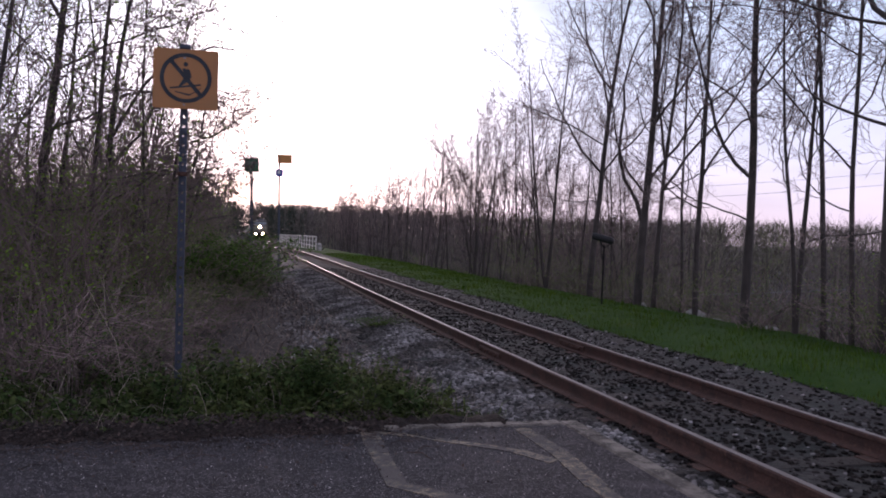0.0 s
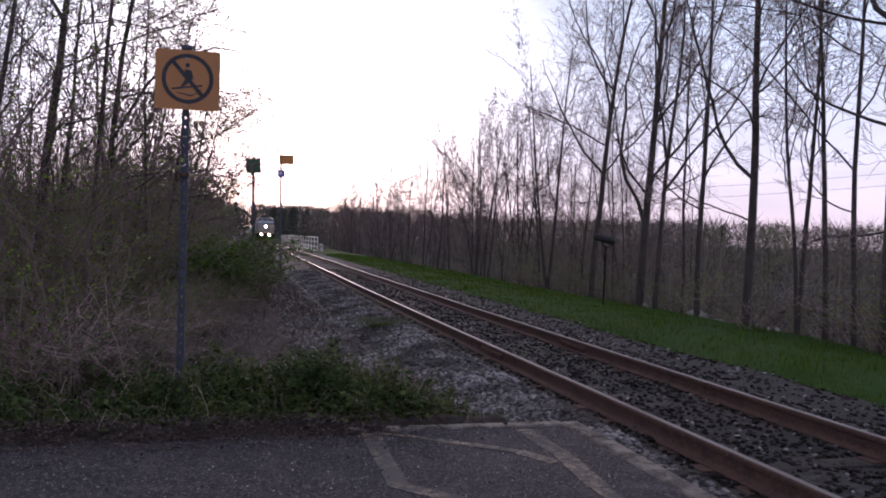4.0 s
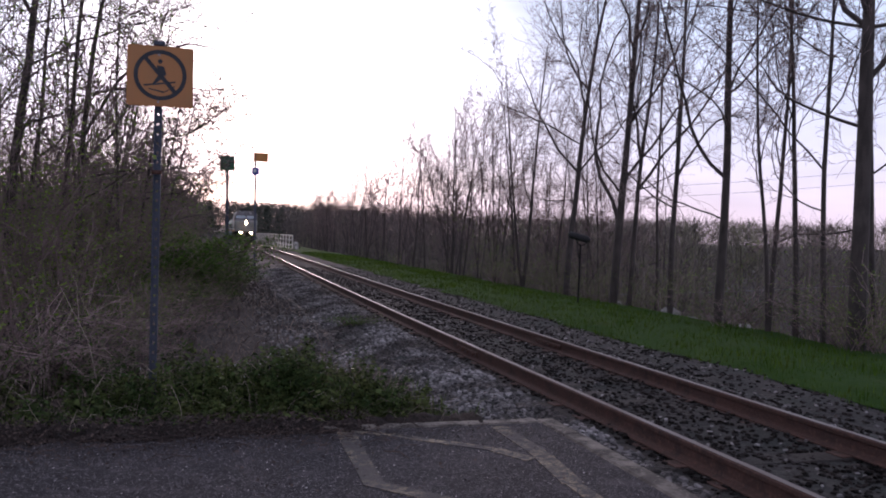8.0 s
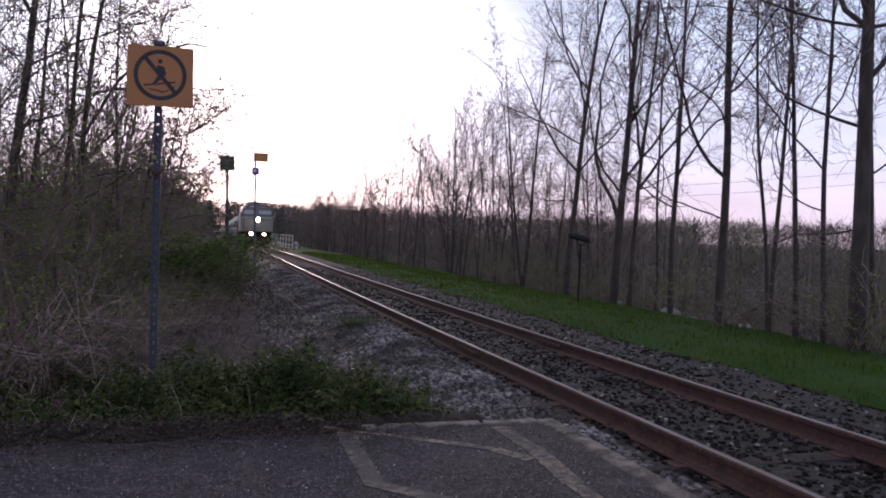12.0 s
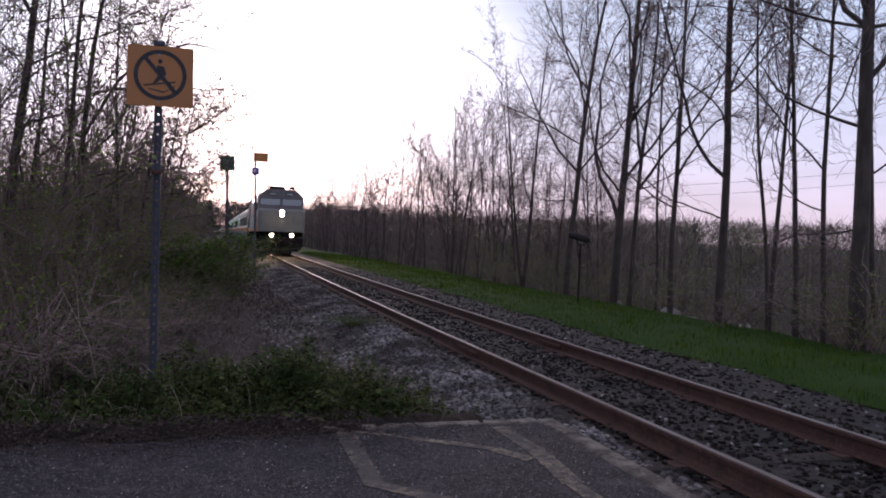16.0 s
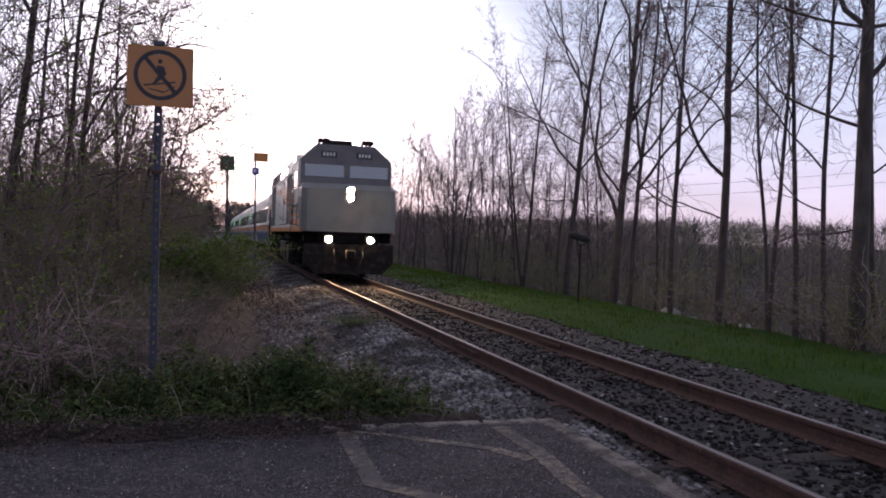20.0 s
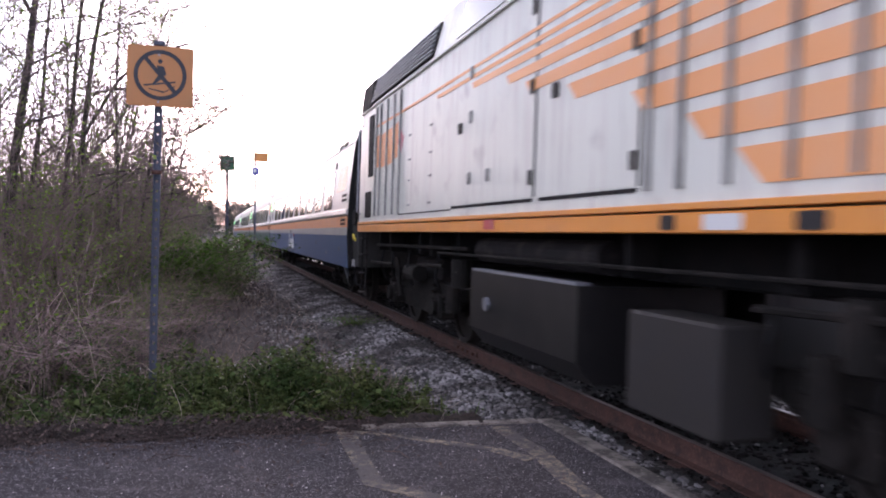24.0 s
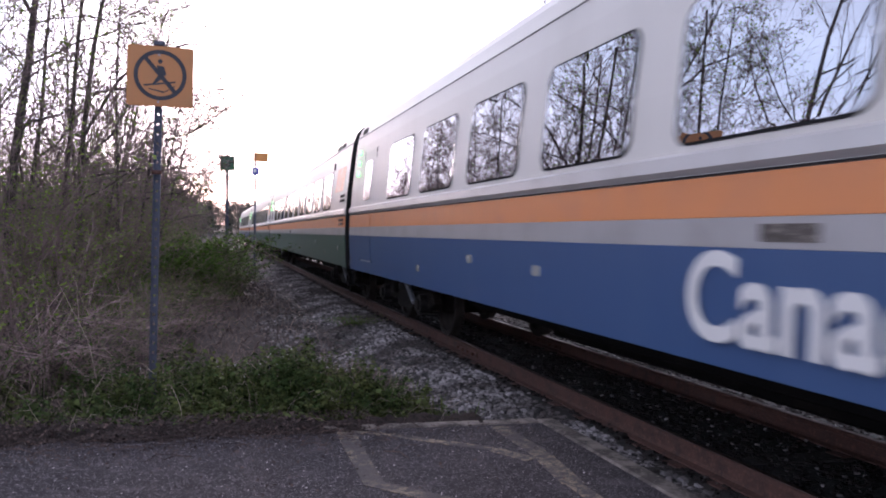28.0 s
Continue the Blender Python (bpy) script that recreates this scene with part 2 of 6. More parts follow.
# Deeper black than the other steel: the shade beneath the train, in the colour.
M_UNDER = material("underfloor_shade_black", (0.008, 0.008, 0.008), 0.95, spots=((3.0, (0.014, 0.012, 0.011), 0.45, 0.7),), spec=0.1)
M_GRIME = material("brown_brake_dust_steel", (0.010, 0.009, 0.008), 0.85, 0.0, spec=0.15, spots=((3.0, (0.022, 0.018, 0.016), 0.5, 0.7), (14.0, (0.055, 0.047, 0.043), 0.62, 0.72)), bump=0.3, bump_scale=25)
M_CABFRONT = material("dark_cab_paint", (0.13, 0.12, 0.125), 0.45, spots=((2.0, (0.09, 0.083, 0.087), 0.45, 0.75),))
# Body grey taken darker: the shade on the backlit nose is in the colour.
M_NOSE = material("backlit_nose_grey", (0.19, 0.20, 0.185), 0.45, spots=((2.0, (0.15, 0.155, 0.14), 0.45, 0.75),))
# Grey lowered to near black, with the overhang's shade in the colour.
M_TANK = material("shaded_tank_grey", (0.009, 0.0085, 0.009), 0.45, spec=0.3, spots=((3.0, (0.018, 0.017, 0.016), 0.45, 0.75),))
M_GREYBOX = material("grey_box_paint", (0.030, 0.027, 0.025), 0.6, spec=0.2, spots=((3.0, (0.028, 0.026, 0.026), 0.45, 0.75),))
M_RUBBER = material("black_rubber", (0.012, 0.012, 0.013), 0.85, spots=((6.0, (0.022, 0.02, 0.02), 0.5, 0.7),), bump=0.2, bump_scale=8, spec=0.25)
M_FAIRING = material("dusty_black_fairing", (0.032, 0.032, 0.031), 0.75, spots=((1.5, (0.022, 0.021, 0.02), 0.4, 0.65), (9.0, (0.05, 0.047, 0.043), 0.58, 0.72)), bump=0.25, bump_scale=6, spec=0.3)
M_TYRE = material("worn_wheel_steel", (0.022, 0.019, 0.017), 0.7, 0.0, spec=0.2, spots=((5.0, (0.05, 0.042, 0.038), 0.5, 0.7),))
M_GLASS = material("mirror_tinted_glass", (0.41, 0.41, 0.44), 0.015, 1.0)
M_DARKGLASS = material("dark_glass", (0.02, 0.022, 0.025), 0.05, 0.0, spec=1.0)
M_WINDSCREEN = material("raked_windscreen_glass", (0.20, 0.19, 0.19), 0.05, 1.0)
M_SILL = material("amber_sill_paint", (0.72, 0.27, 0.045), 0.42, spots=((2.5, (0.62, 0.24, 0.06), 0.45, 0.75),))
M_RED = material("red_paint", (0.48, 0.06, 0.07), 0.5, spots=((6.0, (0.38, 0.09, 0.09), 0.45, 0.7),))
M_FADEDRED = material("faded_red_paint", (0.66, 0.19, 0.22), 0.5, spots=((6.0, (0.62, 0.30, 0.30), 0.45, 0.7),))
M_YELLOW = material("yellow_paint", (0.65, 0.52, 0.05), 0.5)
M_CAP = material("dirty_yellow_cap", (0.24, 0.19, 0.055), 0.6, spots=((20.0, (0.10, 0.08, 0.04), 0.45, 0.65),))
M_LAMP = glowing("headlamp_glow", (1.0, 0.72, 0.36), 900.0)
M_SIGNAL = glowing("green_lamp_glow", (0.03, 1.0, 0.12), 1.1)


# ---- mesh helpers ----
RINGS = {}


class Mesh:
    """Vertices and faces of one part."""

    def __init__(self):
        self.v, self.f = [], []

    def add(self, verts, faces):
        k = len(self.v)
        self.v.extend(verts)
        self.f.extend(tuple(i + k for i in q) for q in faces)
        return self

    def box(self, x0, x1, y0, y1, z0, z1, c=0.0):
        """A box, its edges chamfered by c."""
        if not c:
            return self.add([(x, y, z) for x in (x0, x1) for y in (y0, y1) for z in (z0, z1)],
                            [(0, 1, 3, 2), (4, 6, 7, 5), (0, 4, 5, 1), (2, 3, 7, 6), (0, 2, 6, 4), (1, 5, 7, 3)])
        lo, hi = (x0, y0, z0), (x1, y1, z1)
        idx, verts, faces = {}, [], []
        for cx in (0, 1):
            for cy in (0, 1):
                for cz in (0, 1):
                    for ax in range(3):
                        q = [hi[i] if s else lo[i] for i, s in enumerate((cx, cy, cz))]
                        for i, s in enumerate((cx, cy, cz)):
                            if i != ax:
                                q[i] += -c if s else c
                        idx[cx, cy, cz, ax] = len(verts)
                        verts.append(tuple(q))
        for ax in range(3):
            for s in (0, 1):
                ring = []
                for a, b in ((0, 0), (1, 0), (1, 1), (0, 1)):
                    k = [0, 0, 0]
                    k[ax], k[(ax + 1) % 3], k[(ax + 2) % 3] = s, a, b
                    ring.append(idx[(*k, ax)])
                faces.append(tuple(ring if s else ring[::-1]))
        for ax in range(3):
            o1, o2 = (ax + 1) % 3, (ax + 2) % 3
            for a in (0, 1):
                for b in (0, 1):
                    k0, k1 = [0, 0, 0], [0, 0, 0]
                    k0[o1] = k1[o1] = a
                    k0[o2] = k1[o2] = b
                    k1[ax] = 1
                    q = (idx[(*k0, o1)], idx[(*k1, o1)], idx[(*k1, o2)], idx[(*k0, o2)])
                    faces.append(q if a == b else q[::-1])
        for cx in (0, 1):
            for cy in (0, 1):
                for cz in (0, 1):
                    t = tuple(idx[cx, cy, cz, ax] for ax in range(3))
                    faces.append(t if (cx + cy + cz) % 2 else t[::-1])
        return self.add(verts, faces)

    def tube(self, path, radii, n=6, caps=True):
        """A round bar along a path."""
        verts, faces = [], []
        m = len(path)
        ring = RINGS.setdefault(n, [(math.cos(2 * math.pi * k / n), math.sin(2 * math.pi * k / n)) for k in range(n)])
        many = isinstance(radii, (list, tuple))
        for i, (px, py, pz) in enumerate(path):
            ax, ay, az = path[i - 1 if i else 0]
            bx, by, bz = path[i + 1 if i < m - 1 else i]
            dx, dy, dz = bx - ax, by - ay, bz - az
            ln = math.sqrt(dx * dx + dy * dy + dz * dz) or 1.0
            dx, dy, dz = dx / ln, dy / ln, dz / ln
            rx, ry, rz = (0.31, 0.17, 0.93) if abs(dz) < 0.9 else (1.0, 0.2, 0.0)
            ux, uy, uz = dy * rz - dz * ry, dz * rx - dx * rz, dx * ry - dy * rx
            ln = math.sqrt(ux * ux + uy * uy + uz * uz) or 1.0
            ux, uy, uz = ux / ln, uy / ln, uz / ln
            wx, wy, wz = dy * uz - dz * uy, dz * ux - dx * uz, dx * uy - dy * ux
            r = radii[i] if many else radii
            for c, e in ring:
                c, e = c * r, e * r
                verts.append((px + ux * c + wx * e, py + uy * c + wy * e, pz + uz * c + wz * e))
        for i in range(m - 1):
            for k in range(n):
                faces.append((i * n + k, i * n + (k + 1) % n, (i + 1) * n + (k + 1) % n, (i + 1) * n + k))
        if caps:
            faces += [tuple(range(n))[::-1], tuple(range((m - 1) * n, m * n))]
        return self.add(verts, faces)

    def prism(self, outline, axis, a, b):
        """An outline of two coordinates, drawn out along axis from a to b."""
        n = len(outline)

        def place(q, w):
            r = list(q)
            r.insert(axis, w)
            return tuple(r)
        verts = [place(q, a) for q in outline] + [place(q, b) for q in outline]
        faces = [tuple(range(n))[::-1], tuple(range(n, 2 * n))] + [(i, (i + 1) % n, n + (i + 1) % n, n + i) for i in range(n)]
        return self.add(verts, faces)

    def disc(self, centre, axis, r, depth, n=20, inner=0.0):
        """A wheel or ring of that depth along axis, about its centre."""
        o1, o2 = (axis + 1) % 3, (axis + 2) % 3
        verts, faces = [], []
        for rr in ((r, inner) if inner else (r,)):
            for side in (-depth / 2, depth / 2):
                for k in range(n):
                    t = 2 * math.pi * k / n
                    q = list(centre)
                    q[axis] += side
                    q[o1] += rr * math.cos(t)
                    q[o2] += rr * math.sin(t)
                    verts.append(tuple(q))
        for k in range(n):
            j = (k + 1) % n
            faces.append((k, j, n + j, n + k))
            if inner:
                faces += [(2 * n + j, 2 * n + k, 3 * n + k, 3 * n + j), (k, 2 * n + k, 2 * n + j, j), (n + j, 3 * n + j, 3 * n + k, n + k)]
        if not inner:
            faces += [tuple(range(n))[::-1], tuple(range(n, 2 * n))]
        return self.add(verts, faces)

    def data(self, name, mat, smooth=False):
        me = bpy.data.meshes.new(name)
        me.from_pydata(self.v, [], self.f)
        for m in (mat if isinstance(mat, (list, tuple)) else (mat,)):
            me.materials.append(m)
        if not smooth:
            bm = bmesh.new()
            bm.from_mesh(me)
            bmesh.ops.recalc_face_normals(bm, faces=bm.faces)
            bm.to_mesh(me)
            bm.free()
        else:
            me.polygons.foreach_set("use_smooth", [True] * len(me.polygons))
        me.update()
        return me


def part(name, mesh, mat, parent=None, label="", smooth=False):
    """ONE mesh object, under a thing or a part."""
    ob = new(name, mesh.data(name, mat, smooth) if isinstance(mesh, Mesh) else mesh)
    if parent:
        ob.parent = parent
    return tagged(ob, label=label)


def thing(name, label, category, group="", kind="", at=None):
    ob = new(name)
    ob.empty_display_size = 0.2
    if at:
        ob.matrix_basis = at
    return tagged(ob, label, category, group, kind)


# ---- the line of the track: distance ahead of the camera -> sideways ----
def smooth_line(xs, ys):
    """A natural cubic through the points; straight beyond its ends."""
    n = len(xs)
    h = [xs[i + 1] - xs[i] for i in range(n - 1)]
    a, b = np.eye(n), np.zeros(n)
    for i in range(1, n - 1):
        a[i, i - 1], a[i, i], a[i, i + 1] = h[i - 1], 2 * (h[i - 1] + h[i]), h[i]
        b[i] = 6 * ((ys[i + 1] - ys[i]) / h[i] - (ys[i] - ys[i - 1]) / h[i - 1])
    m = np.linalg.solve(a, b)

    def f(x):
        i = 0 if x < xs[0] else n - 2 if x >= xs[-1] else max(k for k in range(n - 1) if xs[k] <= x)
        c = (ys[i + 1] - ys[i]) / h[i] - h[i] * (2 * m[i] + m[i + 1]) / 6
        t = x - xs[i]
        if t < 0:
            return ys[0] + c * t
        if t > h[i]:
            return ys[-1] + (c + m[i] * h[i] + (m[i + 1] - m[i]) * h[i] / 2) * (t - h[i])
        return ys[i] + c * t + m[i] / 2 * t * t + (m[i + 1] - m[i]) / (6 * h[i]) * t ** 3
    return f


track_x = smooth_line([-12, 15, 45, 80, 115, 150, 190, 240], [4.24, 4.35, 4.83, 5.22, 5.53, 5.93, 6.41, 7.0])


def on_track(s, off, z):
    k = (track_x(s + 0.5) - track_x(s - 0.5))
    n = 1 / math.sqrt(1 + k * k)
    return (track_x(s) + off * n, s - off * k * n, z)


def track_turn(s):
    return -math.degrees(math.atan(track_x(s + 0.5) - track_x(s - 0.5)))


def bumps(x, y, size, amount):
    return amount * noise.noise((x / size, y / size, 3.7))


def ease(a, b, x):
    t = min(max((x - a) / (b - a), 0.0), 1.0)
    return t * t * (3 - 2 * t)


def ground_z(x, y):
    """The lie of the land: a bank with the track on it, a wooded valley beside it, low hills round it."""
    o = x - track_x(y)
    z = -0.36 + bumps(x, y, 1.3, 0.05) * ease(2.0, 3.2, abs(o))
    if o > 0:
        z -= 0.22 * ease(4.5, 8.4, o) + 2.6 * ease(8.3, 14, o) + 4.6 * ease(12, 34, o)
        z += 5.0 * ease(160, 500, o) + bumps(x, y, 40, 0.8) * ease(14, 60, o)
    else:
        z += bumps(x, y, 4.0, 0.15) * ease(4, 9, -o)
        z += 6.0 * ease(100, 500, -o)
    z += 7.0 * ease(230, 700, y)
    # the asphalt platform and the trackbed lie over it
    if y < 7.5 and -9 < o < 2.2:
        z = min(z, -0.36)
    return z


# ---- ground, platform, trackbed ----
def spread(lo, hi, fine_lo, fine_hi, step):
    """Grid lines that are close together in the middle and wide apart far off."""
    xs = list(np.arange(fine_lo, fine_hi + 1e-6, step))
    d, x = step, fine_hi
    while x < hi:
        d *= 1.22
        x = min(x + d, hi)
        xs.append(x)
    d, x = step, fine_lo
    while x > lo:
        d *= 1.22
        x = max(x - d, lo)
        xs.insert(0, x)
    return xs


def sheet(xs, ys, zf):
    m = Mesh()
    m.v = [(x, y, zf(x, y)) for y in ys for x in xs]
    w = len(xs)
    m.f = [(j * w + i, j * w + i + 1, (j + 1) * w + i + 1, (j + 1) * w + i) for j in range(len(ys) - 1) for i in range(w - 1)]
    return m


def make_ground():
    g = part("ground", sheet(spread(-1600, 1600, -12, 26, 0.6), spread(-1200, 2600, -8, 70, 0.8), ground_z), M_SOIL, smooth=True)
    tagged(g, "brown soil and leaf litter along a railway bank", "ground", kind="structure")


def make_platform():
    p = tagged(part("pavement", Mesh().box(-30, 2.89, -25, 6.42, -0.6, -0.15), M_ASPHALT), "worn dark asphalt platform with faded line paint", "pavement", kind="structure")
    kerb = Mesh()
    y = -20.0
    rnd = random.Random(4)
    while y < 6.3:
        kerb_piece = Mesh().box(2.90, 3.07, y, min(y + 1.98, 6.55), -0.5, -0.135 + rnd.uniform(-0.008, 0.008), 0.014)
        part("kerb_timber", kerb_piece, M_KERB, p)
        y += 2.0
    x = 2.89
    while x > 0.9:
        kerb_piece = Mesh().box(x - 1.96, x, 6.43, 6.57, -0.5, -0.132 + rnd.uniform(-0.01, 0.006) - 0.03 * (x < 1), 0.014)
        part("kerb_timber", kerb_piece, M_KERB, p)
        x -= 1.98
    # faded lines: an edge line and diagonals

    def stripe(x0, y0, x1, y1, w):
        d = Vector((x1 - x0, y1 - y0)).normalized()
        n = Vector((-d.y, d.x)) * w / 2
        q = [(x0 + n.x, y0 + n.y), (x0 - n.x, y0 - n.y), (x1 - n.x, y1 - n.y), (x1 + n.x, y1 + n.y)]
        top = -0.1468 + 0.0007 * len(p.children)* 0.1 + 0.0012 * (len(p.children) % 2)
        part("line_paint", Mesh().prism(q, 2, -0.155, top), M_PAINT, p, "faded yellow line paint")
    stripe(2.46, 6.34, 2.47, 5.50, 0.15)
    stripe(2.47, 5.50, 2.39, 4.75, 0.16)
    stripe(2.39, 4.75, 2.36, 2.0, 0.12)
    stripe(1.14, 6.36, 1.11, 5.75, 0.15)
    stripe(1.11, 5.75, 1.09, 4.98, 0.14)
    stripe(1.16, 6.38, 1.52, 6.19, 0.09)
    stripe(1.52, 6.19, 1.83, 5.92, 0.09)
    stripe(1.83, 5.92, 2.16, 5.66, 0.10)
    stripe(2.16, 5.66, 2.34, 5.34, 0.13)
    stripe(1.06, 5.02, 1.36, 4.70, 0.13)
    stripe(1.36, 4.70, 2.34, 3.7, 0.12)


def bed_z(o, x, y):
    a = abs(o)
    if o < -2.6:
        return ground_z(x, y) + 0.02
    z = -0.180 - 0.012 * ease(0.9, 1.3, a) - 0.21 * ease(1.35, 2.6, a)
    if a > 2.0:
        z = max(z, ground_z(x, y) + 0.035 * ease(2.0, 2.5, a))
    return z + bumps(x, y, 0.5, 0.028) + bumps(x, y, 0.09, 0.010)


def make_trackbed():
    m = Mesh()
    ss = [-40 + 0.5 * i for i in range(90)] + [5 + 0.25 * i for i in range(120)] + [35 + 1.0 * i for i in range(80)] + [115 + 6 * i for i in range(40)]
    offs = [-2.9 + 0.2 * i for i in range(34)]
    for s in ss:
        for o in offs:
            x, y, _ = on_track(s, o + (0.4 * noise.noise((s * 0.6, 7.1, 0)) + 0.2 * noise.noise((s * 1.9, 3.1, 0)) if o < -2.6 else 0), 0)
            m.v.append((x, y, bed_z(o, x, y)))
    w = len(offs)
    m.f = [(j * w + i, j * w + i + 1, (j + 1) * w + i + 1, (j + 1) * w + i) for j in range(len(ss) - 1) for i in range(w - 1)]
    bed = tagged(part("trackbed", m, M_BALLAST, smooth=True), "dark ballast bed of a single railway track", "trackbed", kind="structure")
    return bed


RAIL = [(-0.075, -0.172), (0.075, -0.172), (0.075, -0.16), (0.02, -0.145), (0.011, -0.13), (0.011, -0.05), (0.034, -0.04), (0.036, -0.012), (0.026, -0.001),
        (-0.026, -0.001), (-0.036, -0.012), (-0.034, -0.04), (-0.011, -0.05), (-0.011, -0.13), (-0.02, -0.145), (-0.075, -0.16)]


def make_rail(off, joint):
    rail = thing("rail", "rust-brown steel rail with a bright worn head", "rail", group="rails of the track", kind="structure")
    ss = [-40 + 2.0 * i for i in range(100)] + [160 + 8 * i for i in range(22)]
    n = len(RAIL)
    m, top = Mesh(), Mesh()
    for s in ss:
        m.v += [on_track(s, off + a, z) for a, z in RAIL]
        top.v += [on_track(s, off + a, z) for a, z in ((-0.027, 0.0), (0.027, 0.0), (0.027, -0.004), (-0.027, -0.004))]
    m.f = [(j * n + i, j * n + (i + 1) % n, (j + 1) * n + (i + 1) % n, (j + 1) * n + i) for j in range(len(ss) - 1) for i in range(n)]
    top.f = [(j * 4 + i, j * 4 + (i + 1) % 4, (j + 1) * 4 + (i + 1) % 4, (j + 1) * 4 + i) for j in range(len(ss) - 1) for i in range(4)]
    part("rail_web", m, M_RUST, rail)
    part("rail_head", top, M_RAILTOP, rail, "bright worn running surface")
    for side in (-1, 1):
        bar = Mesh()
        bar.prism([(side * 0.014, -0.135), (side * 0.038, -0.12), (side * 0.038, -0.07), (side * 0.014, -0.052)], 1, -0.45, 0.45)
        b = part("joint_bar", bar, M_RUST, rail)
        b.matrix_basis = pose(*on_track(joint, off, 0), 0, 0, track_turn(joint))
        for k in range(4):
            bolt = Mesh().disc((side * 0.052, -0.33 + 0.22 * k, -0.095), 0, 0.022, 0.035, 6)
            part("bolt", bolt, M_RUST, b)
    return rail


def make_ties(bed):
    tie = Mesh().box(-1.28, 1.28, -0.115, 0.115, -0.33, -0.178, 0.012).data("tie", M_TIE)
    plate = Mesh().box(-0.17, 0.17, -0.09, 0.09, -0.179, -0.168, 0.004).data("tie_plate", M_RUST)
    rnd = random.Random(11)
    for k in range(260):
        s = -6 + 0.53 * k + rnd.uniform(-0.03, 0.03)
        t = part("tie", tie, None, bed)
        t.matrix_basis = pose(*on_track(s, rnd.uniform(-0.04, 0.04), rnd.uniform(-0.012, 0.004)), 0, 0, track_turn(s) + rnd.uniform(-1.2, 1.2))
        if k < 130:
            for off in (-0.753, 0.753):
                q = part("tie_plate", plate, None, t)
                q.location = (off, 0, 0)


def stones(name, count, area, size, mat, label, seed):
    """Broken stone, each a lump of its own."""
    rnd = np.random.RandomState(seed)
    base = np.array([(-1, -1, -.8), (1, -1, -.8), (1, 1, -.8), (-1, 1, -.8), (-.8, -.8, .7), (.8, -.7, .8), (.7, .8, .6), (-.8, .7, .8)])
    faces = [(0, 3, 2, 1), (4, 5, 6, 7), (0, 1, 5, 4), (1, 2, 6, 5), (2, 3, 7, 6), (3, 0, 4, 7)]
    m = Mesh()
    for k in range(count):
        s, o = area(rnd)
        x, y, _ = on_track(s, o, 0)
        r = size * rnd.uniform(0.55, 1.25)
        q = base * (1 + rnd.uniform(-0.35, 0.35, base.shape)) * r * np.array([rnd.uniform(.7, 1.2), rnd.uniform(.7, 1.2), rnd.uniform(.5, .9)])
        a, b = rnd.uniform(0, 6.28), rnd.uniform(-.5, .5)
        ca, sa, cb, sb = math.cos(a), math.sin(a), math.cos(b), math.sin(b)
        rot = np.array([[ca, -sa * cb, sa * sb], [sa, ca * cb, -ca * sb], [0, sb, cb]])
        q = q @ rot.T + (x, y, bed_z(o, x, y) + r * 0.25)
        m.add([tuple(v) for v in q], faces)
    return tagged(part(name, m, mat), label, "ballast", kind="stuff")


def make_ballast():
    def shoulder(r):
        s = 4.0 + 34 * r.uniform() ** 1.6
        return s, -3.5 + 2.5 * r.uniform() ** 0.55

    def four_foot(r):
        s = 3.0 + 36 * r.uniform() ** 1.6
        return s, r.uniform(-0.95, 1.15)

    def far_side(r):
        s = 3.0 + 40 * r.uniform() ** 1.5
        return s, 0.85 + 2.4 * r.uniform() ** 1.2
    stones("ballast", 17000, shoulder, 0.023, M_STONE, "grey broken stone ballast beside the rail", 1)
    stones("ballast", 1100, four_foot, 0.017, M_STONE, "pale ballast stones between the rails", 9)
    stones("ballast", 9000, four_foot, 0.02, M_STONE_OILY, "dark oily ballast between the rails", 2)
    stones("ballast", 4500, far_side, 0.022, M_STONE_OILY, "dark ballast beside the far rail", 3)
    stones("ballast", 1200, far_side, 0.022, M_STONE, "pale ballast stones beside the far rail", 5)


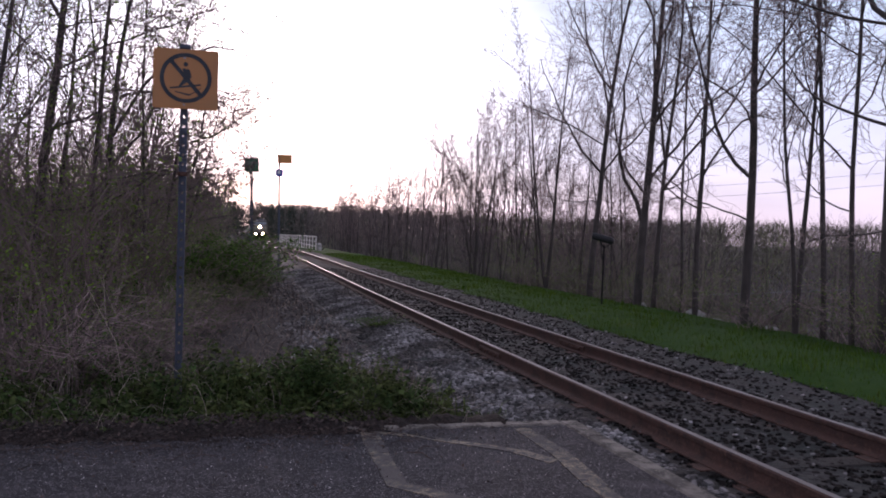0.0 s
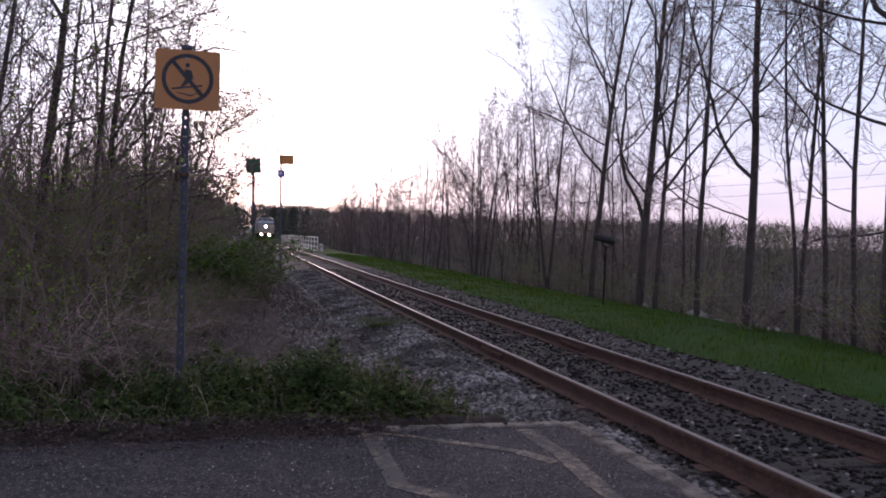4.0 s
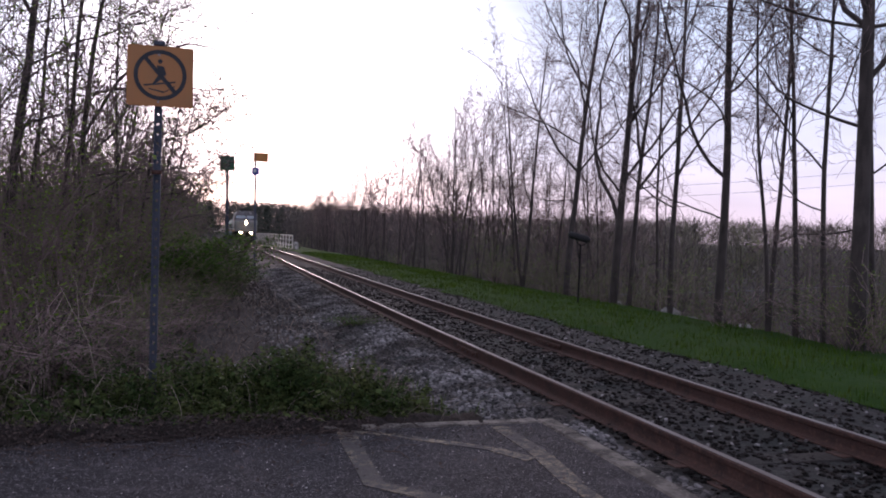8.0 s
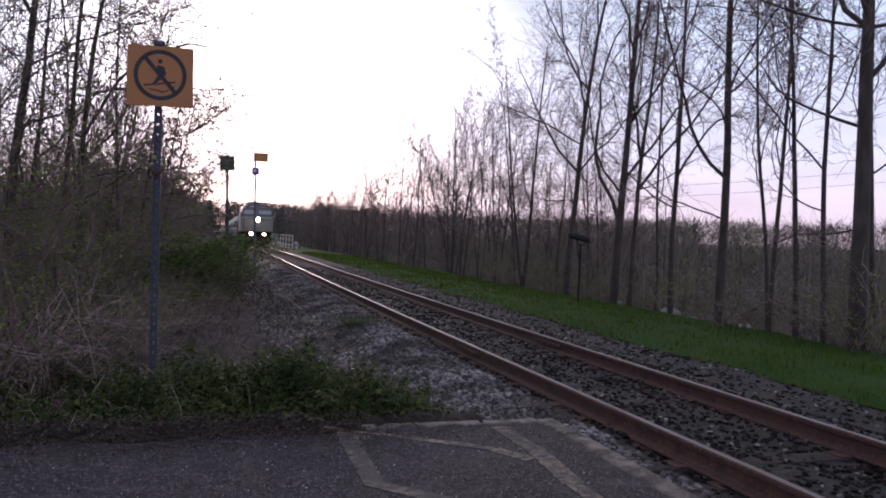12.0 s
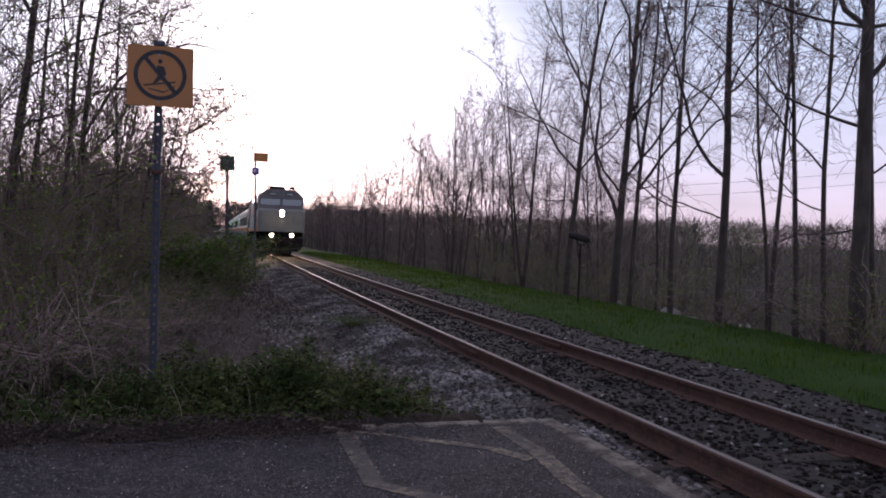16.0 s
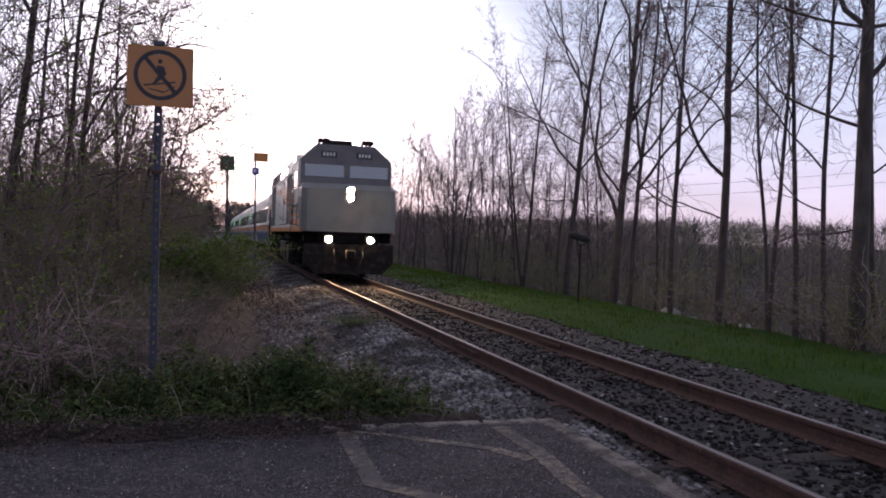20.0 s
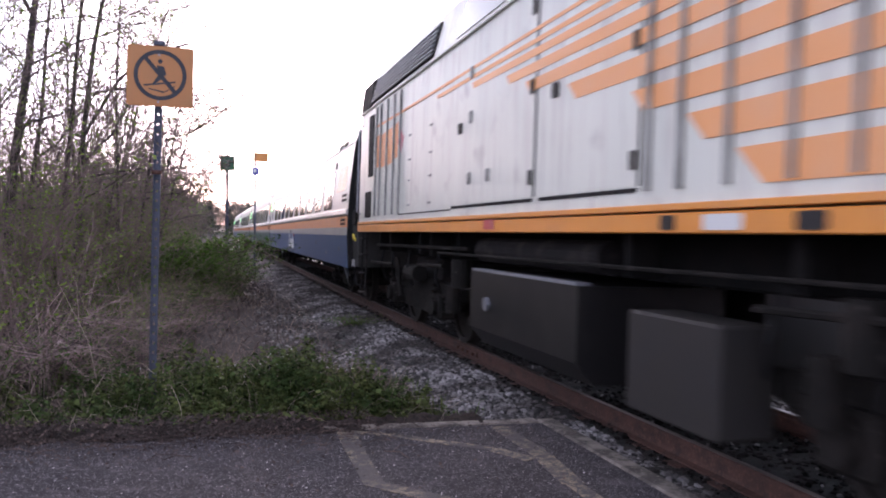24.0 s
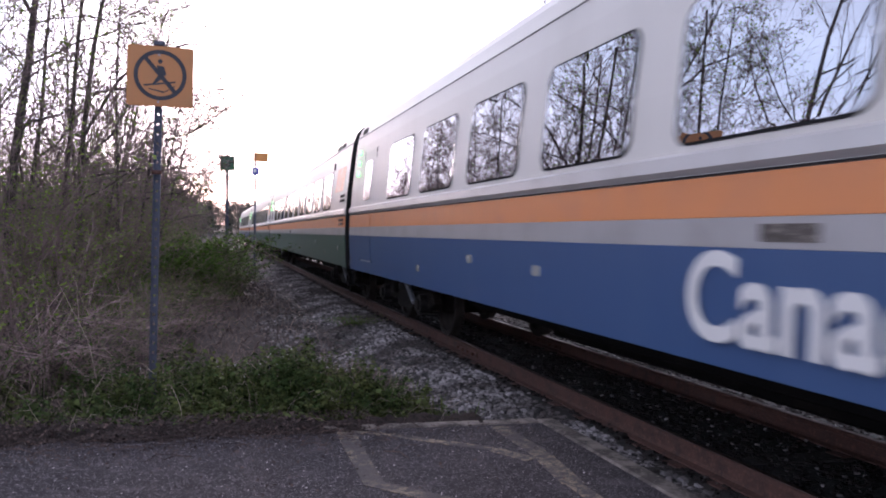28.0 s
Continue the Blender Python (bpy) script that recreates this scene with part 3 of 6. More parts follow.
def make_verge():
    ss = [-10 + 0.6 * i for i in range(60)] + [26 + 2 * i for i in range(48)]
    offs = [2.8 + 0.25 * i for i in range(23)]
    m = Mesh()
    for s in ss:
        for o in offs:
            edge = 3.15 + 0.22 * noise.noise((s * 0.7, 1.1, 0)) + 0.10 * noise.noise((s * 2.3, 4.1, 0))
            oo = max(o, edge)
            x, y, _ = on_track(s, oo, 0)
            m.v.append((x, y, ground_z(x, y) + 0.05 * ease(0, 0.5, oo - edge) + 0.045))
    w = len(offs)
    m.f = [(j * w + i, j * w + i + 1, (j + 1) * w + i + 1, (j + 1) * w + i) for j in range(len(ss) - 1) for i in range(w - 1)]
    tagged(part("verge", m, M_TURF, smooth=True), "green turf of the bank beside the track", "verge", kind="structure")
    # blades
    rnd = random.Random(8)
    g = Mesh()
    for k in range(60000):
        s = -1 + 75 * rnd.random() ** 1.7
        edge = 3.05 + 0.22 * noise.noise((s * 0.7, 1.1, 0)) + 0.10 * noise.noise((s * 2.3, 4.1, 0))
        o = edge + 5.2 * rnd.random() ** 1.1
        x, y, _ = on_track(s, o, 0)
        z = ground_z(x, y)
        big = 1 + s / 25
        hgt = rnd.uniform(0.09, 0.28) * (0.8 + 0.5 * noise.noise((x * 0.9, y * 0.9, 0))) * (1 if o - edge > 0.3 else 0.6)
        a, lean = rnd.uniform(0, 6.28), rnd.uniform(0.05, 0.6) * hgt
        wd = 0.0045 * big
        ca, sa = math.cos(a), math.sin(a)
        dx, dy = math.cos(a + 1.4) * lean, math.sin(a + 1.4) * lean
        g.add([(x - ca * wd, y - sa * wd, z), (x + ca * wd, y + sa * wd, z), (x + dx * .4 + ca * wd * .8, y + dy * .4 + sa * wd * .8, z + hgt * .6),
               (x + dx * .4 - ca * wd * .8, y + dy * .4 - sa * wd * .8, z + hgt * .6), (x + dx, y + dy, z + hgt)], [(0, 1, 2, 3), (3, 2, 4)])
    tagged(part("grass", g, M_GRASS), "fresh green grass on the bank beside the track", "grass", kind="stuff")


# ---- trees ----
def grow(rnd, trunk, twigs, leaves, start, way, length, radius, level, spec):
    """One branch and, on it, its own branches."""
    n = spec["segs"][level]
    p, d = Vector(start), Vector(way).normalized()
    path, radii, ways = [tuple(p)], [radius], [d.copy()]
    tip = spec["taper"][level]
    for i in range(n):
        wob = spec["wobble"][level]
        d = (d + Vector((rnd.gauss(0, wob), rnd.gauss(0, wob), rnd.gauss(0, wob) + spec["rise"][level]))).normalized()
        p = p + d * (length / n)
        path.append(tuple(p))
        radii.append(radius * (1 - (1 - tip) * ((i + 1) / n)))
        ways.append(d.copy())
    sides = (8, 5, 4, 3, 3)[level]
    (trunk if level <= 1 else twigs).tube(path, radii, sides, caps=False)
    if level >= spec["levels"]:
        if leaves is not None:
            for k in range(spec["leaves"]):
                i = rnd.randrange(1, n + 1)
                q = Vector(path[i]) + Vector((rnd.gauss(0, .05), rnd.gauss(0, .05), rnd.gauss(0, .05)))
                leaf(rnd, leaves, q, spec["leaf"])
        return path
    kids = spec["kids"][level]
    first = spec["first"][level]
    for k in range(kids):
        t = first + (1 - first) * (k + rnd.uniform(0.1, 0.9)) / kids
        x = t * n
        i = min(int(x), n - 1)
        f = x - i
        q = Vector(path[i]).lerp(Vector(path[i + 1]), f)
        dd = ways[i + 1]
        side = dd.orthogonal().normalized()
        side.rotate(Matrix.Rotation(rnd.uniform(0, 6.283), 3, dd))
        ang = radians(rnd.uniform(*spec["angle"][level]))
        w = dd * math.cos(ang) + side * math.sin(ang)
        r = (radii[i] * (1 - f) + radii[i + 1] * f) * rnd.uniform(*spec["thin"][level])
        ln = length * rnd.uniform(*spec["reach"][level]) * (1.15 - 0.6 * t)
        grow(rnd, trunk, twigs, leaves, q, w, ln, max(r, spec["least"]), level + 1, spec)
    return path


def leaf(rnd, mesh, q, size, slim=0.38):
    a, t = rnd.uniform(0, 6.283), rnd.uniform(-0.9, 0.9)
    s = size * rnd.uniform(0.6, 1.3)
    u = Vector((math.cos(a), math.sin(a), math.sin(t) * 0.7)) * s
    w = Vector((-math.sin(a), math.cos(a), rnd.uniform(-.6, .6))) * s * slim
    f = Vector((0, 0, -0.12 * s))
    mesh.add([tuple(q), tuple(q + u * .5 + w + f), tuple(q + u + f * 2), tuple(q + u * .5 - w + f)], [(0, 1, 2), (0, 2, 3)])


BARE = dict(segs=(12, 7, 5, 3, 2), taper=(0.22, 0.25, 0.3, 0.4, 0.5), wobble=(0.05, 0.15, 0.2, 0.22, 0.2), rise=(0.0, 0.06, 0.05, 0.03, 0.0),
            levels=3, kids=(15, 8, 6, 3), first=(0.30, 0.2, 0.15, 0.1), angle=((28, 60), (25, 55), (25, 60), (25, 60)),
            thin=((0.30, 0.52), (0.35, 0.55), (0.4, 0.6), (0.5, 0.7)), reach=((0.34, 0.5), (0.32, 0.5), (0.3, 0.5), (0.3, 0.5)), least=0.0035, leaves=0, leaf=0.05)


def tree_at(seed, at, height, radius, way, spec, label, leaves_label="", stems=1, group="trees along the bank", limbs=()):
    """A tree of trunk (with its limbs), crown of twigs and, where it has some, young leaves."""
    rnd = random.Random(seed)
    trunk, twigs = Mesh(), Mesh()
    lv = Mesh() if spec["leaves"] else None
    for k in range(stems):
        w = Vector(way) if stems == 1 else Vector(way) + Vector((math.cos(2.2 * k + seed), math.sin(2.2 * k + seed), 0)) * 0.10
        stem = grow(rnd, trunk, twigs, lv, (0.10 * k, 0.07 * k, -0.5), w, height * (1 - 0.1 * k), radius * (1 - 0.15 * k), 0, spec)
    for z, w, ln, r in limbs:
        foot = min(stem, key=lambda q: abs(q[2] - z))
        grow(rnd, trunk, twigs, lv, foot, w, ln, r, 1, spec)
    t = thing("tree", label, "tree", group=group, at=at)
    part("trunk", trunk, M_BARK, t, smooth=True)
    part("crown", twigs, M_TWIG, t, smooth=True)
    if lv:
        part("foliage", lv, M_LEAF, t, leaves_label or "small fresh green leaves")
    return t


def base_at(x, y, turn=0.0):
    return pose(x, y, ground_z(x, y), 0, 0, turn)


def make_bank_trees():
    lab = "bare dark-barked tree at the edge of the bank"
    big = dict(BARE, kids=(9, 9, 6, 3), levels=4, segs=(14, 10, 6, 4, 2), wobble=(0.02, 0.16, 0.22, 0.25, 0.2), rise=(0.02, 0.07, 0.06, 0.04, 0.0), angle=((20, 42), (26, 55), (28, 58), (25, 60)),
               thin=((0.32, 0.55), (0.36, 0.55), (0.45, 0.65), (0.6, 0.8)), reach=((0.36, 0.55), (0.28, 0.46), (0.42, 0.66), (0.5, 0.8)), first=(0.32, .15, .12, .1), least=0.0068)
    slim = dict(big, kids=(7, 8, 6, 3))
    tree_at(21, base_at(12.34, 12.54), 14.0, 0.189, (0.02, 0, 1), dict(big, kids=(7, 7, 5, 3), first=(0.34, .2, .15, .1)), "thick-trunked bare tree with long spreading limbs",
            limbs=((6.0, (-0.60, 0.50, 0.50), 5.9, 0.060), (4.3, (-0.62, 0.55, 0.42), 5.1, 0.038), (6.6, (-0.66, 0.60, 0.05), 4.6, 0.036), (6.8, (0.6, -0.5, 0.3), 3.9, 0.045), (2.5, (-0.5, 0.2, -0.1), 2.0, 0.022), (3.5, (0.5, -0.2, 0.15), 2.4, 0.024)))
    tree_at(22, base_at(12.72, 17.49), 15.1, 0.124, (0.02, 0, 1), dict(big, kids=(8, 7, 5, 3), first=(0.42, .2, .15, .1)), "tall straight bare tree with a slim dark trunk",
            limbs=((3.8, (-0.72, 0.25, 0.75), 5.7, 0.055), (2.7, (-0.9, 0.3, 0.28), 3.7, 0.026), (5.5, (0.85, -0.3, 0.42), 4.0, 0.034), (4.9, (-0.5, -0.4, 0.7), 3.7, 0.03)))
    tree_at(23, base_at(12.87, 23.27), 14.6, 0.146, (0.0, 0, 1), dict(big, first=(0.30, .2, .15, .1)), "bare tree forked low into several upright stems",
            limbs=((2.8, (-0.34, 0.1, 1), 8.8, 0.07), (3.6, (0.30, 0.05, 1), 8.2, 0.06), (3.2, (-0.75, 0.2, 0.55), 5.1, 0.042)))
    tree_at(31, base_at(13.31, 22.99), 12.4, 0.092, (0.03, 0, 1), dict(big, kids=(8, 7, 5, 3), first=(0.40, .2, .15, .1)), "slender bare tree dividing into two long leaning stems",
            limbs=((4.3, (0.55, -0.15, 0.85), 6.8, 0.055), (4.6, (-0.28, 0.1, 0.95), 6.6, 0.05), (3.7, (0.85, -0.2, 0.35), 3.7, 0.026)))
    tree_at(24, base_at(13.53, 28.12), 15.1, 0.130, (0.0, 0, 1), dict(big, first=(0.40, .2, .15, .1)), "tall bare tree with arching limbs over the bank",
            limbs=((4.9, (-0.78, 0.25, 0.72), 5.9, 0.055), (5.7, (-0.92, 0.3, 0.30), 5.1, 0.036), (7.8, (-0.70, 0.2, 0.80), 5.5, 0.05), (3.4, (-0.95, 0.3, 0.08), 3.5, 0.024), (5.2, (0.6, -0.2, 0.75), 5.1, 0.045)))
    tree_at(25, base_at(13.20, 20.39), 13.0, 0.092, (0.05, 0, 1), dict(slim, first=(0.3, .2, .15, .1)), lab,
            limbs=((4.2, (0.45, -0.1, 0.9), 5.5, 0.042), (3.1, (-0.85, 0.3, 0.45), 3.5, 0.028)))
    tree_at(26, base_at(12.47, 15.28), 10.8, 0.067, (0.04, 0, 1), slim, "slim bare tree with two leaning stems", stems=2)
    tree_at(27, base_at(13.35, 15.39), 11.9, 0.076, (0.02, 0.02, 1), slim, lab)
    tree_at(28, base_at(12.68, 13.77), 11.9, 0.067, (-0.02, 0, 1), slim, lab, limbs=((2.8, (-0.8, 0.3, 0.4), 2.6, 0.02),))
    tree_at(29, base_at(13.78, 13.57), 10.8, 0.070, (0.0, 0, 1), slim, lab)
    tree_at(30, base_at(14.33, 23.00), 11.9, 0.059, (0.03, 0, 1), slim, lab)
    tree_at(32, base_at(13.09, 31.46), 11.3, 0.086, (-0.03, 0, 1), slim, lab, stems=2)
    # five kinds for the row that goes on down the line
    far = dict(BARE, kids=(10, 6, 5, 3), wobble=(0.03, 0.15, 0.2, 0.22, 0.2), segs=(10, 6, 3, 1, 1), levels=3, least=0.0088, first=(0.16, .15, .12, .1), angle=((22, 48), (24, 50), (25, 55), (25, 60)), rise=(0.0, 0.08, 0.06, 0.03, 0.0),
               reach=((0.32, 0.5), (0.4, 0.62), (0.4, 0.6), (0.3, 0.5)), thin=((0.28, 0.45), (0.38, 0.55), (0.5, 0.7), (0.5, 0.7)))
    row = [tree_at(40 + k, base_at(13.6 + 0.3 * k, 33.5 + 3.5 * k), 9.0 + 0.5 * (k % 3), 0.068 - 0.01 * (k % 3), (0.03 * (k % 2), 0, 1), far, lab, stems=1 + k % 3) for k in range(5)]
    rnd = random.Random(77)
    for k in range(62):
        y = 31 + 110 * (k / 62) ** 1.2 + rnd.uniform(-1.2, 1.2)
        x = track_x(y) + 8.6 + 7.5 * rnd.random() ** 1.6 + 0.012 * y
        s = rnd.uniform(0.78, 1.18)
        t = copy_thing(row[k % 5], base_at(x, y, rnd.uniform(0, 360)))
        t.scale = (s, s, s)


LEAFING = dict(BARE, segs=(12, 5, 2, 1, 1), leaves=2, leaf=0.045, kids=(14, 7, 5, 2), least=0.008, levels=3, first=(0.12, .2, .15, .1), reach=((0.25, 0.42), (0.32, 0.5), (0.3, 0.5), (0.3, 0.5)))


def make_left_trees():
    # larger trees further into the thicket, which the coach windows mirror
    for k, (x, y, r) in enumerate(((-4.9, 19.5, 0.09), (-7.2, 15.0, 0.11), (-9.5, 18.5, 0.12), (-6.6, 11.0, 0.10), (-9.0, 26.0, 0.13))):
        tree_at(90 + k, base_at(x, y), 12, r, (0.02, 0, 1), dict(BARE, kids=(11, 7, 5, 3), segs=(12, 6, 4, 2, 1), first=(0.2, .2, .15, .1)), "bare dark tree deep in the thicket", group="trees in the thicket")
    fine = dict(BARE, kids=(10, 7, 5, 3), levels=4, leaves=2, leaf=0.044, segs=(12, 8, 5, 3, 1), wobble=(0.035, 0.17, 0.24, 0.28, 0.2), first=(0.2, .15, .12, .1), angle=((30, 68), (28, 62), (25, 60), (25, 60)),
                reach=((0.30, 0.48), (0.36, 0.6), (0.36, 0.58), (0.35, 0.55)), thin=((0.22, 0.4), (0.36, 0.52), (0.42, 0.6), (0.55, 0.75)), least=0.0068, rise=(0.0, 0.04, 0.02, 0.0, 0.0))
    lab = "twiggy dark-stemmed tree coming into leaf in the thicket"
    grp = "trees in the thicket"
    # the thick stems behind the warning sign, with long limbs that arch out towards the line
    tree_at(120, base_at(-3.25, 15.2), 10, 0.10, (0.03, 0, 1), fine, lab, group=grp, limbs=((4.4, (0.8, 0.1, 0.45), 3.6, 0.024), (2.2, (0.85, -0.1, 0.3), 3.0, 0.02), (5.6, (-0.5, 0.1, 0.8), 3.6, 0.04)))
    tree_at(121, base_at(-2.62, 15.6), 9.5, 0.062, (-0.02, 0, 1), fine, lab, group=grp, limbs=((3.0, (0.7, 0.0, 0.6), 3.2, 0.028),))
    tree_at(122, base_at(-2.36, 15.8), 9.5, 0.075, (0.07, 0, 1), fine, lab, group=grp, limbs=((3.6, (0.6, 0.1, 0.8), 4.6, 0.034), (4.4, (0.95, 0.2, 0.35), 3.8, 0.022), (2.6, (0.95, 0.2, 0.18), 2.8, 0.018)))
    tree_at(123, base_at(-1.75, 18.0), 8.0, 0.048, (0.08, 0, 1), dict(fine, leaves=0), lab, stems=2, group=grp, limbs=((2.4, (0.9, 0.2, 0.5), 1.7, 0.02), (3.6, (0.95, 0.2, 0.3), 2.2, 0.02)))
    tree_at(124, base_at(-1.5, 21.5), 6.8, 0.045, (0.05, 0, 1), dict(fine, leaves=0), "slim twiggy tree with bare spreading branches", stems=2, group=grp, limbs=((1.8, (0.95, 0.1, 0.22), 1.6, 0.018), (2.6, (0.9, 0.1, 0.5), 1.8, 0.02)))
    tree_at(125, base_at(-1.5, 26.0), 5.8, 0.045, (0.03, 0, 1), dict(fine, leaves=0), "slim twiggy tree with bare spreading branches", stems=2, group=grp, limbs=((2.2, (0.95, 0.1, 0.3), 1.3, 0.018),))
    tree_at(126, base_at(-3.9, 13.2), 9.0, 0.06, (0.05, 0, 1), fine, lab, stems=2, group=grp)
    lab = "slender tree coming into leaf in a trackside thicket"
    kinds = [tree_at(60 + k, base_at(x, y), hgt, r, (0.02, 0, 1), dict(LEAFING, leaves=lv), lab, stems=st, group=grp)
             for k, (x, y, hgt, r, lv, st) in enumerate(((-3.6, 17.5, 9.0, 0.06, 2, 1), (-2.4, 19.2, 8.5, 0.045, 1, 2), (-2.5, 24.0, 9.0, 0.05, 1, 1), (-3.6, 30.0, 8.5, 0.05, 1, 3)))]
    rnd = random.Random(5)
    for k in range(32):
        if k < 22:
            y = 19 + 60 * (k / 22) ** 1.1
            x = -2.2 - 0.004 * y - rnd.uniform(0, 5.5)
        else:
            y, x = rnd.uniform(6, 34), rnd.uniform(-17, -10)
        s = rnd.uniform(0.7, 1.05) * (1 if y < 26 else 0.85)
        t = copy_thing(kinds[k % 4 if k < 22 else 3], base_at(x, y, rnd.uniform(0, 360)))
        t.scale = (s, s, s)
    # the thicket's edge further down the line
    for k in range(70):
        y = 37 + 120 * (k / 70) ** 1.1
        x = -1.6 - 0.012 * y - 7 * rnd.random() ** 1.6
        s = rnd.uniform(0.55, 0.82)
        t = copy_thing(kinds[3 - k % 2], base_at(x, y, rnd.uniform(0, 360)))
        t.scale = (s, s, s)


# ---- scrub ----
def shrub(seed, height, spread_, canes, leaves, leaf_size, cane_mat, leaf_mat, label, name="bush", arch=0.5):
    """A bush of arching canes with side shoots and some leaves; its base at its origin."""
    rnd = random.Random(seed)
    c, lv = Mesh(), Mesh()
    for k in range(canes):
        a = rnd.uniform(0, 6.283)
        r = spread_ * math.sqrt(rnd.random()) * 0.6
        p = Vector((math.cos(a) * r, math.sin(a) * r, -0.05))
        b = rnd.uniform(0, 6.283)
        d = Vector((math.cos(b) * arch, math.sin(b) * arch, 1)).normalized()
        ln = height * rnd.uniform(0.6, 1.25)
        path, rad = [tuple(p)], [0.0075 * rnd.uniform(0.5, 1.7)]
        for i in range(5):
            d = (d + Vector((math.cos(b) * 0.12 * arch * i, math.sin(b) * 0.12 * arch * i, -0.10 * arch * i)) + Vector((rnd.gauss(0, .09), rnd.gauss(0, .09), rnd.gauss(0, .05)))).normalized()
            p = p + d * ln / 5
            path.append(tuple(p))
            rad.append(rad[0] * (1 - 0.15 * (i + 1)))
            for j in range(2):
                q, e = Vector(p), (d + Vector((rnd.gauss(0, .7), rnd.gauss(0, .7), rnd.gauss(0.1, .5)))).normalized()
                l2 = ln * rnd.uniform(0.10, 0.28)
                q2 = q + e * l2 * .5 + Vector((rnd.gauss(0, .02), rnd.gauss(0, .02), rnd.gauss(0, .02)))
                q3 = q2 + (e + Vector((rnd.gauss(0, .3), rnd.gauss(0, .3), .1))).normalized() * l2 * .5
                c.tube([tuple(q), tuple(q2), tuple(q3)], [0.005, 0.004, 0.0025], 3, caps=False)
                for _ in range(leaves):
                    leaf(rnd, lv, q.lerp(q3, rnd.uniform(0.2, 1.1)) + Vector((rnd.gauss(0, .03), rnd.gauss(0, .03), rnd.gauss(0, .03))), leaf_size)
        c.tube(path, rad, 3, caps=False)
    t = thing(name, label, "bush", group="bushes in the thicket")
    part("brush", c, cane_mat, t)
    if lv.f:
        part("foliage", lv, leaf_mat, t)
    return t


def make_scrub():
    kinds = [
        shrub(1, 1.7, 0.9, 32, 2, 0.042, M_CANE, M_BUSHLEAF, "tangle of dry bramble canes with a few small leaves", arch=0.8),
        shrub(2, 2.4, 0.9, 28, 5, 0.05, M_CANE, M_LEAF, "dry brown thicket with young leaves", arch=0.6),
        shrub(3, 3.4, 0.9, 24, 5, 0.050, M_TWIG, M_LEAF, "tall thin shrub with fresh green leaves", arch=0.4),
        shrub(4, 1.5, 0.9, 46, 12, 0.06, M_CANE, M_BUSHLEAF, "dense green bush in young leaf", arch=0.6)]
    kinds.append(shrub(5, 5.2, 0.8, 14, 7, 0.050, M_TWIG, M_LEAF, "thin sapling clump with small green leaves", name="sapling", arch=0.18))
    rnd = random.Random(9)
    put = [[], [], [], [], []]
    for k in range(34):
        y = 11.5 + 26 * rnd.random() ** 1.2
        put[4].append((-0.5 - 0.075 * y - 5.0 * rnd.random() ** 1.2, y, rnd.uniform(0.7, 1.15)))
    for k in range(7):
        put[2].append((-1.3 - 2.4 * rnd.random(), 11.5 + 4.0 * rnd.random(), rnd.uniform(0.6, 0.9)))
    # rows of scrub from the platform's edge back along the line
    for k in range(175):
        y = 8.6 + 52 * rnd.random() ** 1.5
        edge = -0.5 - 0.065 * y if y < 21 else -0.9 + 0.014 * (y - 21)
        x = edge - 7.5 * rnd.random() ** 1.3
        far = edge - x
        kind = rnd.choices((0, 1, 2, 3), (3, 4, 4, 1.2))[0] if far > 0.8 else rnd.choices((0, 1, 3), (3, 3, 1))[0]
        s = rnd.uniform(0.7, 1.15) * (0.55 + 0.45 * ease(0, 1.4, far))
        put[kind].append((x, y, s))
    put[3] += [(-0.2, 24.5, 1.2), (-0.7, 23.5, 1.6), (0.15, 22.0, 0.95), (-0.1, 26.0, 1.2), (-0.9, 26.5, 1.4), (-1.0, 22.0, 1.45), (-0.5, 27.5, 0.9), (-0.2, 20.5, 1.0), (-1.3, 20.5, 1.2), (-2.0, 17.5, 0.8), (-2.6, 14.5, 0.8), (-0.7, 18.0, 0.55), (0.1, 19.2, 0.5), (0.7, 22.5, 0.6), (-1.4, 15.5, 0.5), (2.72, 14.6, 0.32), (2.42, 7.15, 0.13)]
    for k in range(48):
        y = 10.5 + 13 * rnd.random()
        put[rnd.choice((0, 0, 1))].append((-0.7 + 0.11 * (y - 11.5) - 1.1 * rnd.random(), y, rnd.uniform(0.3, 0.6)))
    # brush on the far slope, under the trees
    for k in range(44):
        y = 6 + 60 * rnd.random() ** 1.3
        put[rnd.choices((0, 1, 2), (3, 3, 2))[0]].append((track_x(y) + 7.6 + 10 * rnd.random() ** 1.5, y, rnd.uniform(0.6, 1.0)))
    for k in range(26):
        y = 10 + 22 * rnd.random()
        put[rnd.choices((1, 2), (2, 3))[0]].append((track_x(y) + 8.9 + 4.5 * rnd.random() ** 1.4, y, rnd.uniform(0.45, 0.9)))
    for kind, spots in zip(kinds, put):
        for i, (x, y, s) in enumerate(spots):
            m = base_at(x, y, rnd.uniform(0, 360))
            t = copy_thing(kind, m) if i else kind
            t.matrix_basis = m
            t.scale = (s, s, s * rnd.uniform(0.9, 1.1))


